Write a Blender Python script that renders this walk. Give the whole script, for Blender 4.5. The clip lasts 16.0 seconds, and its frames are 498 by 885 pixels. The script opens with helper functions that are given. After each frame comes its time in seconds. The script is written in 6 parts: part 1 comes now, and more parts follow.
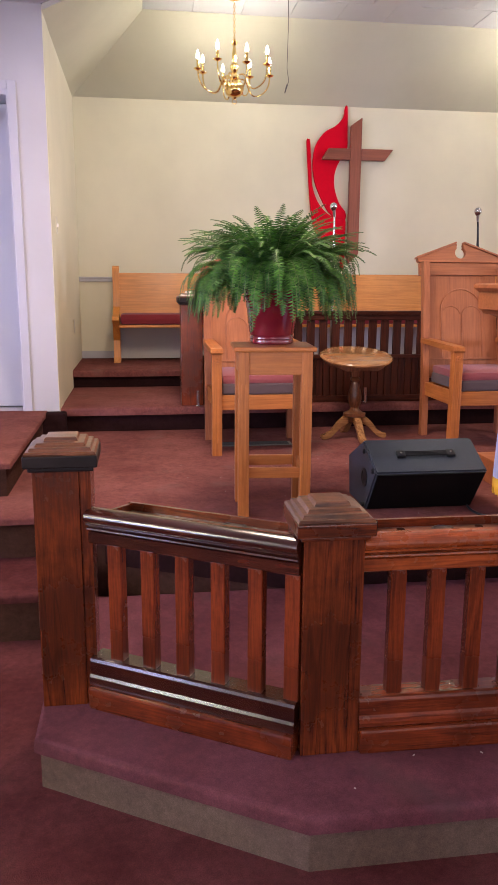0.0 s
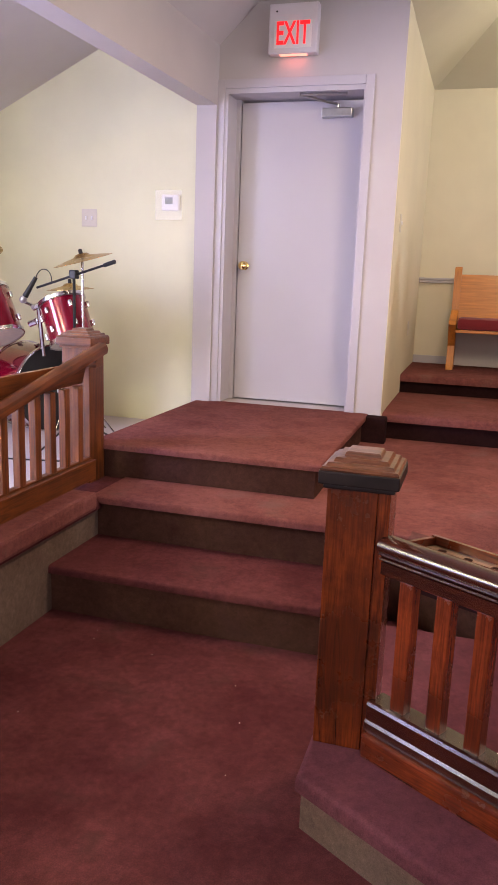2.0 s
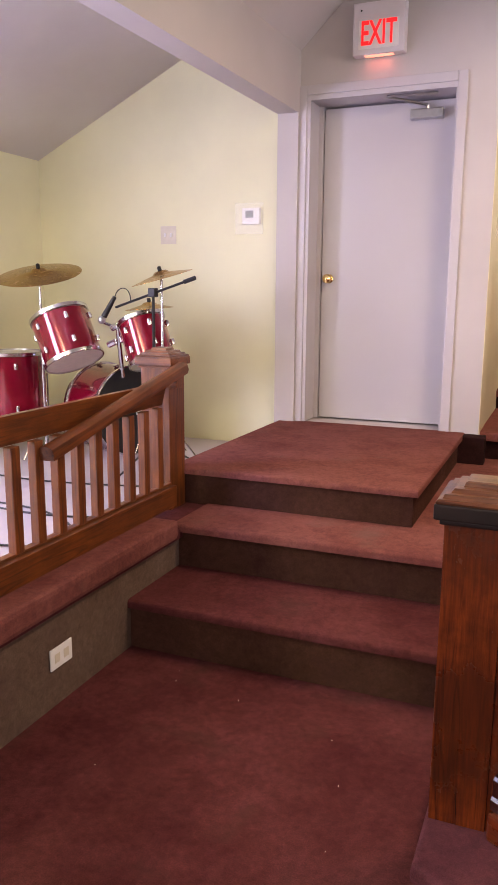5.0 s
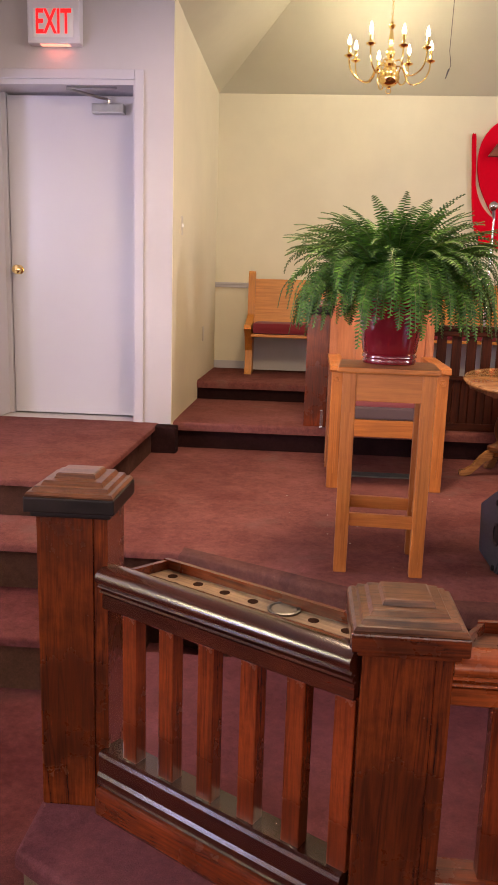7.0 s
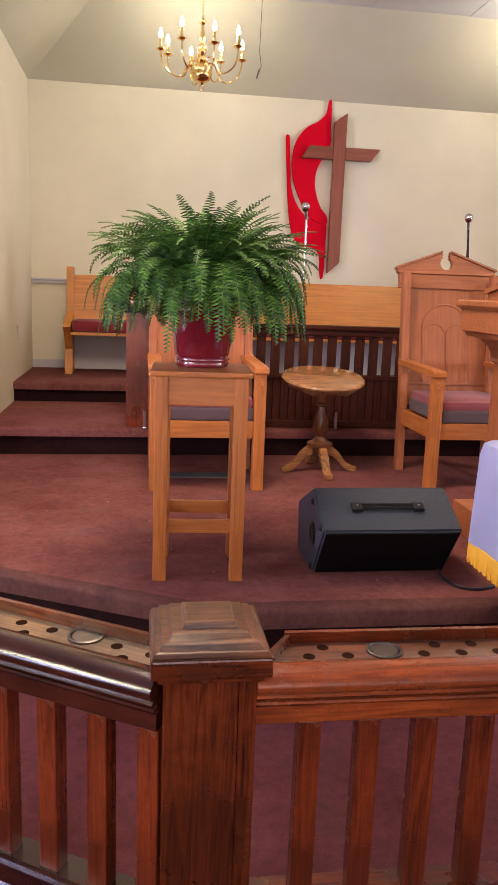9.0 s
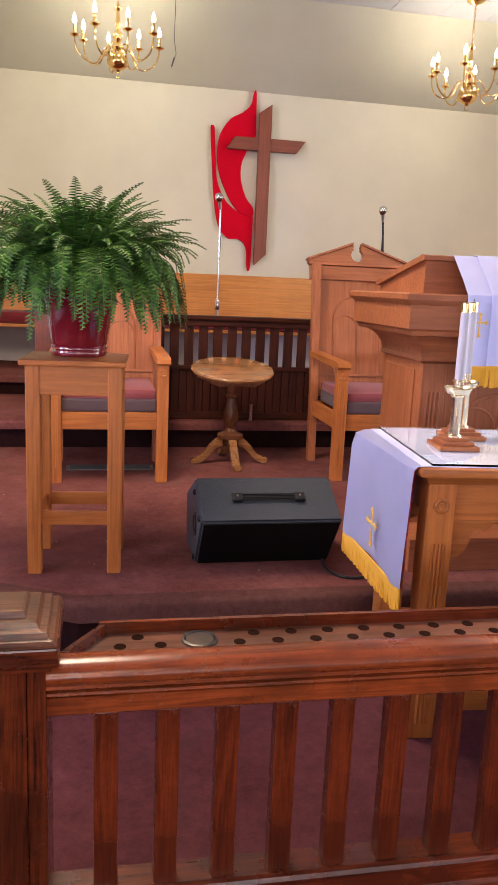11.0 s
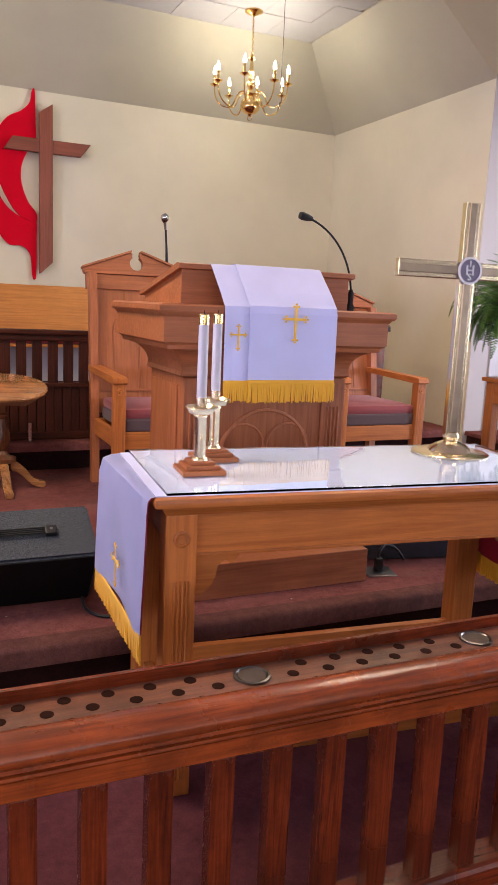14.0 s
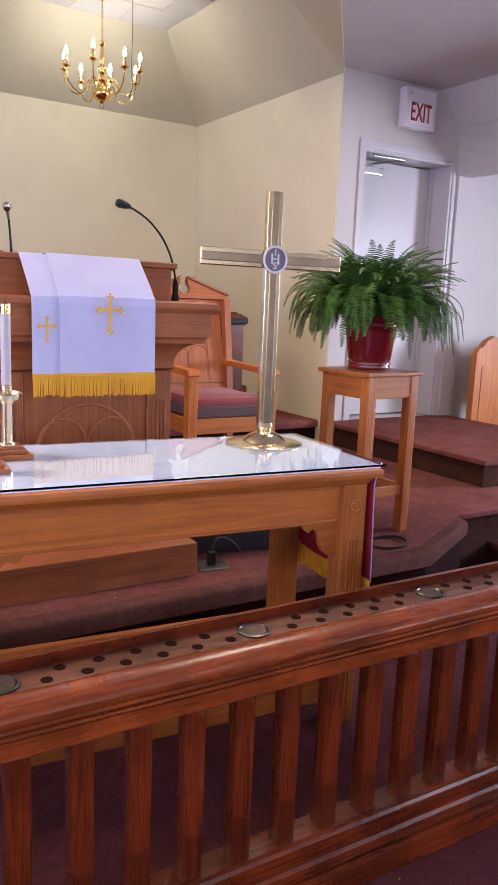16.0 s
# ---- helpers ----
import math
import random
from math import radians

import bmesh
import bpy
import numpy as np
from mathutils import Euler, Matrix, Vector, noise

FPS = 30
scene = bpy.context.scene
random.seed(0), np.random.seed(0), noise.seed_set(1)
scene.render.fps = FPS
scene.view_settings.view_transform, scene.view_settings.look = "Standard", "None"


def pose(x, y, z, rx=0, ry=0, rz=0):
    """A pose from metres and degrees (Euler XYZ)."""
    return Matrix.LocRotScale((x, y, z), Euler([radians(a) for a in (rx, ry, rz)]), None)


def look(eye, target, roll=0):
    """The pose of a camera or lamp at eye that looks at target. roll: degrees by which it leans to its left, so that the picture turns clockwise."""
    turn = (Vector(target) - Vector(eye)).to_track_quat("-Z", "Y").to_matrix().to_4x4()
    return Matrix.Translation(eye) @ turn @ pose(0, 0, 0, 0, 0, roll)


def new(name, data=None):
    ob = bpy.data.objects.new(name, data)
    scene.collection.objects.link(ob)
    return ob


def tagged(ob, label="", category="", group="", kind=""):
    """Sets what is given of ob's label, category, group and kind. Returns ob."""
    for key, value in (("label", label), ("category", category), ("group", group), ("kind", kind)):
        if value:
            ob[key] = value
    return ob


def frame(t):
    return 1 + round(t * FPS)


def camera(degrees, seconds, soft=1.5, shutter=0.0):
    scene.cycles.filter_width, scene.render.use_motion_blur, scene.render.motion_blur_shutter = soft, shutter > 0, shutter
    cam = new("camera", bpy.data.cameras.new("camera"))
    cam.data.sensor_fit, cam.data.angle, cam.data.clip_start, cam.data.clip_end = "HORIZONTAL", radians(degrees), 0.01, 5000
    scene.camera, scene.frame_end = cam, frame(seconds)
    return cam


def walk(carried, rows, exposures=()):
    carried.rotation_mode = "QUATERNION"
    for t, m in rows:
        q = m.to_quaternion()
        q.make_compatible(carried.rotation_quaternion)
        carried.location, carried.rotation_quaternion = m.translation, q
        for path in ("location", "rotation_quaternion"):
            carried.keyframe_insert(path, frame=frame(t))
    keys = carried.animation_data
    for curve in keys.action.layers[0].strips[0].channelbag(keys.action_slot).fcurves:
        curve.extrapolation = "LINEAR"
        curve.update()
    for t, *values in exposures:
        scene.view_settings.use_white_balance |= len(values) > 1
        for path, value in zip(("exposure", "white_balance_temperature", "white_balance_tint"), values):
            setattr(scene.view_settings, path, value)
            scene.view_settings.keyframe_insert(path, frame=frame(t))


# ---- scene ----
cam = camera(36.2, 16.0)
PATH = [
    (0, (0.473, 0.032, 1.409), (0.749, 1.97, 1.002), 0.3),
    (0.5, (0.435, 0.052, 1.43), (0.642, 1.999, 1.021), 0.6),
    (1, (0.435, 0.094, 1.419), (0.511, 2.049, 1.004), 0.8),
    (1.5, (0.468, 0.235, 1.418), (0.223, 2.176, 1.004), 2.2),
    (2, (0.501, 0.311, 1.405), (-0.055, 2.186, 0.984), 2.1),
    (2.5, (0.5, 0.328, 1.41), (-0.249, 2.133, 0.985), 1.0),
    (3, (0.496, 0.339, 1.423), (-0.387, 2.081, 0.99), 0.4),
    (3.2, (0.477, 0.358, 1.423), (-0.44, 2.082, 0.988), 0.1),
    (5.3, (0.378, 0.546, 1.375), (-0.278, 2.399, 1.002), 0.3),
    (5.5, (0.403, 0.551, 1.383), (-0.158, 2.432, 1.0), 0.6),
    (6, (0.587, 0.561, 1.388), (0.19, 2.481, 0.996), 1.0),
    (6.5, (0.698, 0.574, 1.388), (0.427, 2.516, 0.995), 1.4),
    (7, (0.754, 0.579, 1.395), (0.615, 2.536, 1.006), 1.7),
    (7.4, (0.792, 0.585, 1.405), (0.774, 2.548, 1.02), 1.8),
    (7.5, (0.791, 0.605, 1.393), (0.813, 2.569, 1.013), 2.2),
    (8, (0.792, 0.656, 1.406), (0.97, 2.613, 1.032), 2.1),
    (8.2, (0.776, 0.671, 1.419), (1.005, 2.623, 1.045), 2.2),
    (10.3, (1.047, 0.642, 1.422), (1.374, 2.572, 1.013), 2.4),
    (10.5, (1.077, 0.643, 1.41), (1.423, 2.571, 1.007), 2.6),
    (11, (1.128, 0.631, 1.415), (1.519, 2.551, 1.014), 2.5),
    (11.5, (1.177, 0.651, 1.408), (1.63, 2.559, 1.015), 2.3),
    (12, (1.225, 0.756, 1.416), (1.833, 2.624, 1.039), 2.1),
    (12.5, (1.244, 0.84, 1.417), (1.958, 2.674, 1.061), 2.1),
    (13, (1.267, 0.86, 1.422), (2.036, 2.673, 1.072), 2.1),
    (13.5, (1.311, 0.852, 1.417), (2.112, 2.651, 1.065), 2.3),
    (14, (1.447, 0.788, 1.426), (2.261, 2.579, 1.07), 2.6),
    (14.5, (1.57, 0.717, 1.425), (2.398, 2.501, 1.065), 2.7),
    (15, (1.624, 0.685, 1.427), (2.491, 2.45, 1.065), 2.6),
    (15.5, (1.669, 0.665, 1.422), (2.613, 2.391, 1.06), 2.6),
    (16, (1.729, 0.706, 1.423), (2.772, 2.374, 1.064), 2.4),
]
# the camera's automatic exposure and white balance: seconds, stops, kelvin, tint
EXPOSURES = [(0.0, -0.02, 6050, 10), (1.0, -0.06, 6200, 10), (2.5, -0.10, 6850, 10), (3.2, -0.12, 6950, 10), (6.0, -0.10, 7350, 10), (7.5, -0.03, 7350, 10), (8.2, 0.0, 6650, 10),
             (10.5, -0.02, 6350, 10), (12.5, -0.20, 6300, 10), (14.0, -0.18, 6350, 10), (15.0, -0.20, 6300, 10), (16.0, -0.16, 6050, 10)]
walk(cam, [(t, look(eye, target, roll)) for t, eye, target, roll in PATH], EXPOSURES)

# ---- world and large lights ----
world = bpy.data.worlds.new("world")
scene.world = world
world.use_nodes = True
wn = world.node_tree.nodes
sky = wn.new("ShaderNodeTexSky")
sky.sky_type, sky.sun_disc = "NISHITA", False
sky.sun_elevation, sky.sun_rotation = radians(35), radians(120)
wn["Background"].inputs["Strength"].default_value = 0.1
world.node_tree.links.new(sky.outputs["Color"], wn["Background"].inputs["Color"])

WARM = (1.0, 0.90, 0.74)


def area_lamp(name, m, w, h, watts, colour):
    data = bpy.data.lights.new(name, "AREA")
    data.shape, data.size, data.size_y, data.energy, data.color = "RECTANGLE", w, h, watts, colour
    ob = new(name, data)
    ob.matrix_basis = m
    return ob


WINDOW_Y = (-5.2, -2.6, 0.0, 2.4)      # windows of both aisles
for wy in WINDOW_Y:
    area_lamp("window_light", look((-3.36, wy, 1.55), (0, wy, 1.2)), 0.9, 1.3, 165 if wy > 2 else 75, (0.58, 0.57, 1.0))
    area_lamp("window_light", look((8.56, wy, 1.55), (5, wy, 1.2)), 0.9, 1.3, 235 if wy > 2 else 50, (0.80, 0.82, 1.0))
# Frontal fill lamps added before the unseen back wall, which has no window openings.
for lx, watts in ((0.2, 95), (2.6, 38), (5.0, 18)):
    area_lamp("window_light", look((lx, -7.06, 1.9), (lx, 0, 1.4)), 1.5, 2.0, watts, (1.0, 0.94, 0.94))
for aim in (0.0, 4.0):
    area_lamp("aisle_fluorescent_light", look((-2.45, 0.6, 2.36 + 0.01 * aim), (-2.45, 0.6 + 0.01, aim)), 0.3, 1.2, 130 if aim else 62, (1.0, 1.0, 0.68))
# Unseen fill lamps under the ceiling, added to brighten the stage and rail.
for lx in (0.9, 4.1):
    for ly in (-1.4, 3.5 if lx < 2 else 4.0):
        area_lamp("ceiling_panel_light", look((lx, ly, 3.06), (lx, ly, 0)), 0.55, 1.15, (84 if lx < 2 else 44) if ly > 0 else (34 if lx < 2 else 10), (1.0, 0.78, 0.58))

# ---- materials ----
MATS = {}


def nodes_of(name):
    m = bpy.data.materials.new(name)
    m.use_nodes = True
    t = m.node_tree
    return m, t.nodes, t.links, t.nodes["Principled BSDF"]


def add(nodes, kind, **props):
    n = nodes.new(kind)
    for key, value in props.items():
        n.inputs[key].default_value = value
    return n


def mapped(nodes, links, scale, coord="Object"):
    tc = nodes.new("ShaderNodeTexCoord")
    mp = nodes.new("ShaderNodeMapping")
    mp.inputs["Scale"].default_value = scale
    links.new(tc.outputs[coord], mp.inputs["Vector"])
    return mp.outputs["Vector"]


def ramp(nodes, links, fac, stops):
    r = nodes.new("ShaderNodeValToRGB")
    e = r.color_ramp.elements
    while len(e) < len(stops):
        e.new(0.5)
    for el, (p, c) in zip(e, stops):
        el.position, el.color = p, (*c, 1)
    links.new(fac, r.inputs["Fac"])
    return r.outputs["Color"]


def mix(nodes, links, a, b, fac, mode="MIX"):
    n = nodes.new("ShaderNodeMix")
    n.data_type, n.blend_type = "RGBA", mode
    if isinstance(fac, float):
        n.inputs["Factor"].default_value = fac
    else:
        links.new(fac, n.inputs["Factor"])
    for sock, v in ((n.inputs[6], a), (n.inputs[7], b)):
        if isinstance(v, tuple):
            sock.default_value = (*v, 1)
        else:
            links.new(v, sock)
    return n.outputs[2]


def bump(nodes, links, height, bsdf, strength, distance):
    b = nodes.new("ShaderNodeBump")
    b.inputs["Strength"].default_value, b.inputs["Distance"].default_value = strength, distance
    links.new(height, b.inputs["Height"])
    links.new(b.outputs["Normal"], bsdf.inputs["Normal"])


def scaled(c, k):
    return tuple(min(1.0, v * k) for v in c)


def paint(name, colour, rough=0.55, blotch=0.06, relief=0.15):
    if name in MATS:
        return MATS[name]
    m, n, l, b = nodes_of(name)
    v = mapped(n, l, (1, 1, 1))
    big = add(n, "ShaderNodeTexNoise", Scale=1.3, Detail=5.0, Roughness=0.6)
    fine = add(n, "ShaderNodeTexNoise", Scale=160.0, Detail=2.0)
    l.new(v, big.inputs["Vector"]), l.new(v, fine.inputs["Vector"])
    col = ramp(n, l, big.outputs["Fac"], ((0.3, scaled(colour, 1 - blotch)), (0.7, scaled(colour, 1 + blotch))))
    l.new(col, b.inputs["Base Color"])
    b.inputs["Roughness"].default_value = rough
    bump(n, l, fine.outputs["Fac"], b, relief, 0.002)
    MATS[name] = m
    return m


def wood(name, dark, light, rough=0.35, axis="z", grain=1.0, wear=0.25, coat=0.25, spec=0.4):
    """Timber with long grain along one local axis."""
    key = name + "_" + axis
    if key in MATS:
        return MATS[key]
    m, n, l, b = nodes_of(key)
    s = {"x": (0.55, 11, 11), "y": (11, 0.55, 11), "z": (11, 11, 0.55)}[axis]
    v = mapped(n, l, tuple(k * grain for k in s))
    info = n.new("ShaderNodeObjectInfo")
    off = n.new("ShaderNodeVectorMath")
    off.operation = "MULTIPLY_ADD"
    l.new(info.outputs["Random"], off.inputs[0])
    off.inputs[1].default_value = (31, 17, 23)
    l.new(v, off.inputs[2])
    rings = add(n, "ShaderNodeTexNoise", Scale=1.6, Detail=3.0, Distortion=1.2)
    fibre = add(n, "ShaderNodeTexNoise", Scale=9.0, Detail=6.0, Roughness=0.7)
    l.new(off.outputs[0], rings.inputs["Vector"]), l.new(off.outputs[0], fibre.inputs["Vector"])
    mid = tuple((a + c) / 2 for a, c in zip(dark, light))
    band = n.new("ShaderNodeMath")
    band.operation = "PINGPONG"
    sc = n.new("ShaderNodeMath")
    sc.operation = "MULTIPLY"
    l.new(rings.outputs["Fac"], sc.inputs[0])
    sc.inputs[1].default_value = 5.0
    l.new(sc.outputs[0], band.inputs[0])
    band.inputs[1].default_value = 1.0
    base = ramp(n, l, band.outputs[0], ((0.0, mid), (0.55, light), (1.0, dark)))
    streak = ramp(n, l, fibre.outputs["Fac"], ((0.35, scaled(dark, 0.75)), (0.62, scaled(light, 1.06))))
    col = mix(n, l, base, streak, 0.45)
    vw = mapped(n, l, (3, 3, 3))
    worn = add(n, "ShaderNodeTexNoise", Scale=1.4, Detail=6.0, Roughness=0.65)
    l.new(vw, worn.inputs["Vector"])
    w = ramp(n, l, worn.outputs["Fac"], ((0.42, (1 - wear,) * 3), (0.62, (1.0, 1.0, 1.0))))
    tone = n.new("ShaderNodeMapRange")
    l.new(info.outputs["Random"], tone.inputs["Value"])
    tone.inputs["To Min"].default_value, tone.inputs["To Max"].default_value = 0.88, 1.10
    col = mix(n, l, col, w, 1.0, "MULTIPLY")
    if wear > 0.35:      # chips and scuffs in the varnish
        vs_ = mapped(n, l, tuple(k * 2.2 for k in s))
        chip = add(n, "ShaderNodeTexNoise", Scale=2.6, Detail=5.0, Roughness=0.8, Distortion=0.6)
        l.new(vs_, chip.inputs["Vector"])
        cf = ramp(n, l, chip.outputs["Fac"], ((0.64, (0.0, 0.0, 0.0)), (0.72, (0.55, 0.55, 0.55))))
        col = mix(n, l, col, tuple(min(1.0, c * 1.5 + 0.012) for c in light), cf)
    hsv = n.new("ShaderNodeHueSaturation")
    l.new(col, hsv.inputs["Color"]), l.new(tone.outputs[0], hsv.inputs["Value"])
    l.new(hsv.outputs["Color"], b.inputs["Base Color"])
    rr = n.new("ShaderNodeMapRange")
    l.new(worn.outputs["Fac"], rr.inputs["Value"])
    rr.inputs["To Min"].default_value, rr.inputs["To Max"].default_value = rough * 1.35, rough * 0.7
    l.new(rr.outputs[0], b.inputs["Roughness"])
    b.inputs["Coat Weight"].default_value, b.inputs["Coat Roughness"].default_value = coat, 0.2
    b.inputs["Specular IOR Level"].default_value = spec
    bump(n, l, fibre.outputs["Fac"], b, 0.18, 0.002)
    MATS[key] = m
    return m


def carpet(name, dark, light, stain):
    if name in MATS:
        return MATS[name]
    m, n, l, b = nodes_of(name)
    v = mapped(n, l, (1, 1, 1))
    pile = add(n, "ShaderNodeTexNoise", Scale=260.0, Detail=3.0, Roughness=0.8)
    tuft = add(n, "ShaderNodeTexNoise", Scale=38.0, Detail=5.0, Roughness=0.75)
    patch = add(n, "ShaderNodeTexNoise", Scale=2.2, Detail=6.0, Roughness=0.65)
    for t in (pile, tuft, patch):
        l.new(v, t.inputs["Vector"])
    base = ramp(n, l, patch.outputs["Fac"], ((0.32, dark), (0.68, light)))
    fleck = ramp(n, l, tuft.outputs["Fac"], ((0.3, (0.76, 0.76, 0.76)), (0.7, (1.18, 1.18, 1.18))))
    grit = ramp(n, l, pile.outputs["Fac"], ((0.3, (0.7, 0.7, 0.7)), (0.7, (1.2, 1.2, 1.2))))
    col = mix(n, l, base, fleck, 1.0, "MULTIPLY")
    col = mix(n, l, col, grit, 1.0, "MULTIPLY")
    blot = add(n, "ShaderNodeTexNoise", Scale=11.0, Detail=7.0, Roughness=0.7, Distortion=0.4)
    l.new(v, blot.inputs["Vector"])
    worn = ramp(n, l, blot.outputs["Fac"], ((0.36, (0.90, 0.89, 0.90)), (0.52, (1.0, 1.0, 1.0)), (0.68, (1.10, 1.09, 1.09))))
    col = mix(n, l, col, worn, 1.0, "MULTIPLY")
    spot = add(n, "ShaderNodeTexNoise", Scale=4.5, Detail=4.0)
    l.new(v, spot.inputs["Vector"])
    sf = ramp(n, l, spot.outputs["Fac"], ((0.60, (0.0, 0.0, 0.0)), (0.74, (0.55, 0.55, 0.55))))
    col = mix(n, l, col, stain, sf)
    l.new(col, b.inputs["Base Color"])
    b.inputs["Roughness"].default_value = 0.95
    b.inputs["Specular IOR Level"].default_value = 0.04
    bump(n, l, pile.outputs["Fac"], b, 0.6, 0.004)
    MATS[name] = m
    return m


def plain(name, colour, rough=0.4, metal=0.0, coat=0.0, vary=0.08, size=30.0, relief=0.05, spec=0.5):
    if name in MATS:
        return MATS[name]
    m, n, l, b = nodes_of(name)
    v = mapped(n, l, (1, 1, 1))
    t = add(n, "ShaderNodeTexNoise", Scale=size, Detail=4.0)
    l.new(v, t.inputs["Vector"])
    l.new(ramp(n, l, t.outputs["Fac"], ((0.3, scaled(colour, 1 - vary)), (0.7, scaled(colour, 1 + vary)))), b.inputs["Base Color"])
    rr = n.new("ShaderNodeMapRange")
    l.new(t.outputs["Fac"], rr.inputs["Value"])
    rr.inputs["To Min"].default_value, rr.inputs["To Max"].default_value = rough * 0.8, min(1, rough * 1.2)
    l.new(rr.outputs[0], b.inputs["Roughness"])
    b.inputs["Metallic"].default_value, b.inputs["Coat Weight"].default_value = metal, coat
    b.inputs["Specular IOR Level"].default_value = spec
    bump(n, l, t.outputs["Fac"], b, relief, 0.002)
    MATS[name] = m
    return m


def glow(name, colour, strength):
    m, n, l, b = nodes_of(name)
    b.inputs["Base Color"].default_value = (*colour, 1)
    b.inputs["Emission Color"].default_value = (*colour, 1)
    b.inputs["Emission Strength"].default_value = strength
    return m


def cloth(name, colour, rough=0.85, weave=420.0):
    if name in MATS:
        return MATS[name]
    m, n, l, b = nodes_of(name)
    v = mapped(n, l, (1, 1, 1))
    t = add(n, "ShaderNodeTexNoise", Scale=weave, Detail=2.0)
    f = add(n, "ShaderNodeTexNoise", Scale=6.0, Detail=4.0)
    l.new(v, t.inputs["Vector"]), l.new(v, f.inputs["Vector"])
    l.new(ramp(n, l, f.outputs["Fac"], ((0.3, scaled(colour, 0.93)), (0.7, scaled(colour, 1.05)))), b.inputs["Base Color"])
    b.inputs["Roughness"].default_value = rough
    b.inputs["Sheen Weight"].default_value = 0.15
    bump(n, l, t.outputs["Fac"], b, 0.35, 0.001)
    MATS[name] = m
    return m


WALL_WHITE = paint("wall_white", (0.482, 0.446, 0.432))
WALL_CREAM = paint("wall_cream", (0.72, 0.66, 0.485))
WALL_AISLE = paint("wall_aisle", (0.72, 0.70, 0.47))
SLOPE = paint("ceiling_cream", (0.56, 0.53, 0.40))
CEIL_NAVE = paint("ceiling_grey", (0.56, 0.53, 0.52))
CEIL_TILE = paint("ceiling_tile", (0.56, 0.55, 0.55), 0.8, 0.04, 0.5)
TRIM = paint("trim_white", (0.482, 0.455, 0.473), 0.35, 0.03, 0.05)
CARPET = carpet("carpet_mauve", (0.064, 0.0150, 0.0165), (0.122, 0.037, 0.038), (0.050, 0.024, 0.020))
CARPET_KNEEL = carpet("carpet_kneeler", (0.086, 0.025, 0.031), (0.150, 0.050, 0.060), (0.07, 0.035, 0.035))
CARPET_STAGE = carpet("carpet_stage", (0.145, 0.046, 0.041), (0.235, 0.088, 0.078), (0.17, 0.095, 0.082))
RISER = carpet("carpet_riser", (0.110, 0.068, 0.050), (0.155, 0.105, 0.080), (0.09, 0.05, 0.045))
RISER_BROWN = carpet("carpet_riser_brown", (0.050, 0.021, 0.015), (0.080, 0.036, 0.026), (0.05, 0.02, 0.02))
# Darker copy of the stage carpet; the nosing's shading is in the colour.
NOSE_SHADED = carpet("carpet_nose", (0.095, 0.038, 0.032), (0.160, 0.070, 0.060), (0.05, 0.03, 0.03))
# Near-black copy of the riser carpet; the risers' shade is put into the colour.
RISER_DARK_SHADE = carpet("carpet_riser_dark", (0.016, 0.006, 0.006), (0.028, 0.011, 0.011), (0.02, 0.01, 0.01))


def mahogany(axis):
    return wood("mahogany", (0.078, 0.0130, 0.0044), (0.235, 0.039, 0.0100), 0.26, axis, 1.7, 0.5, 0.5)


def mahogany_gloss(axis):
    return wood("mahogany_gloss", (0.016, 0.0034, 0.0024), (0.062, 0.0125, 0.0055), 0.16, axis, 1.5, 0.4, 0.9)


# Brighter copy for the long top rail; warm light on it is in the colour.
def mahogany_bright(axis):
    return wood("mahogany_bright", (0.155, 0.0270, 0.0072), (0.430, 0.088, 0.0190), 0.27, axis, 1.6, 0.4, 0.35)


def mahogany_post(axis):
    return wood("mahogany_post", (0.040, 0.0072, 0.0027), (0.195, 0.036, 0.0080), 0.26, axis, 1.7, 0.55, 0.5)


def mahogany_deep(axis):
    return wood("mahogany_deep", (0.020, 0.0038, 0.0016), (0.085, 0.018, 0.0065), 0.5, axis, 1.0, 0.3, 0.0, 0.2)


def stairwood(axis):
    return wood("stair_rail_wood", (0.042, 0.0090, 0.0028), (0.205, 0.056, 0.0110), 0.40, axis, 1.0, 0.35, 0.2)


def oak(axis):
    return wood("orange_oak", (0.37, 0.105, 0.020), (0.54, 0.180, 0.040), 0.42, axis, 0.8, 0.12, 0.12)


def pulpit(axis):
    return wood("pulpit_oak", (0.29, 0.088, 0.030), (0.42, 0.142, 0.054), 0.45, axis, 0.8, 0.12, 0.12)


def pewoak(axis):
    return wood("pew_oak", (0.52, 0.18, 0.030), (0.66, 0.26, 0.050), 0.40, axis, 0.7, 0.08, 0.2)


def tablewood(axis):
    return wood("turned_table_wood", (0.20, 0.075, 0.025), (0.50, 0.24, 0.09), 0.20, axis, 1.2, 0.3, 0.6)


def darkturned(axis):
    return wood("dark_turned_wood", (0.060, 0.019, 0.007), (0.23, 0.085, 0.030), 0.30, axis, 1.2, 0.3, 0.4)


BRASS = plain("polished_brass", (0.86, 0.62, 0.26), 0.13, 1.0, vary=0.04)
GOLD = plain("pale_gold", (0.80, 0.68, 0.46), 0.22, 1.0, vary=0.04)
CHROME = plain("chrome", (0.62, 0.62, 0.64), 0.20, 1.0, vary=0.03)
STEEL = plain("dull_steel", (0.45, 0.45, 0.46), 0.30, 1.0)
BLACK = plain("black_plastic", (0.012, 0.012, 0.013), 0.45, spec=0.3)
SPEAKER = plain("textured_black_paint", (0.046, 0.053, 0.064), 0.5, spec=0.3, vary=0.9, size=240.0, relief=0.5)
GRILLE = plain("black_grille", (0.004, 0.004, 0.0045), 0.6, spec=0.15, vary=0.3, size=300.0, relief=0.4)
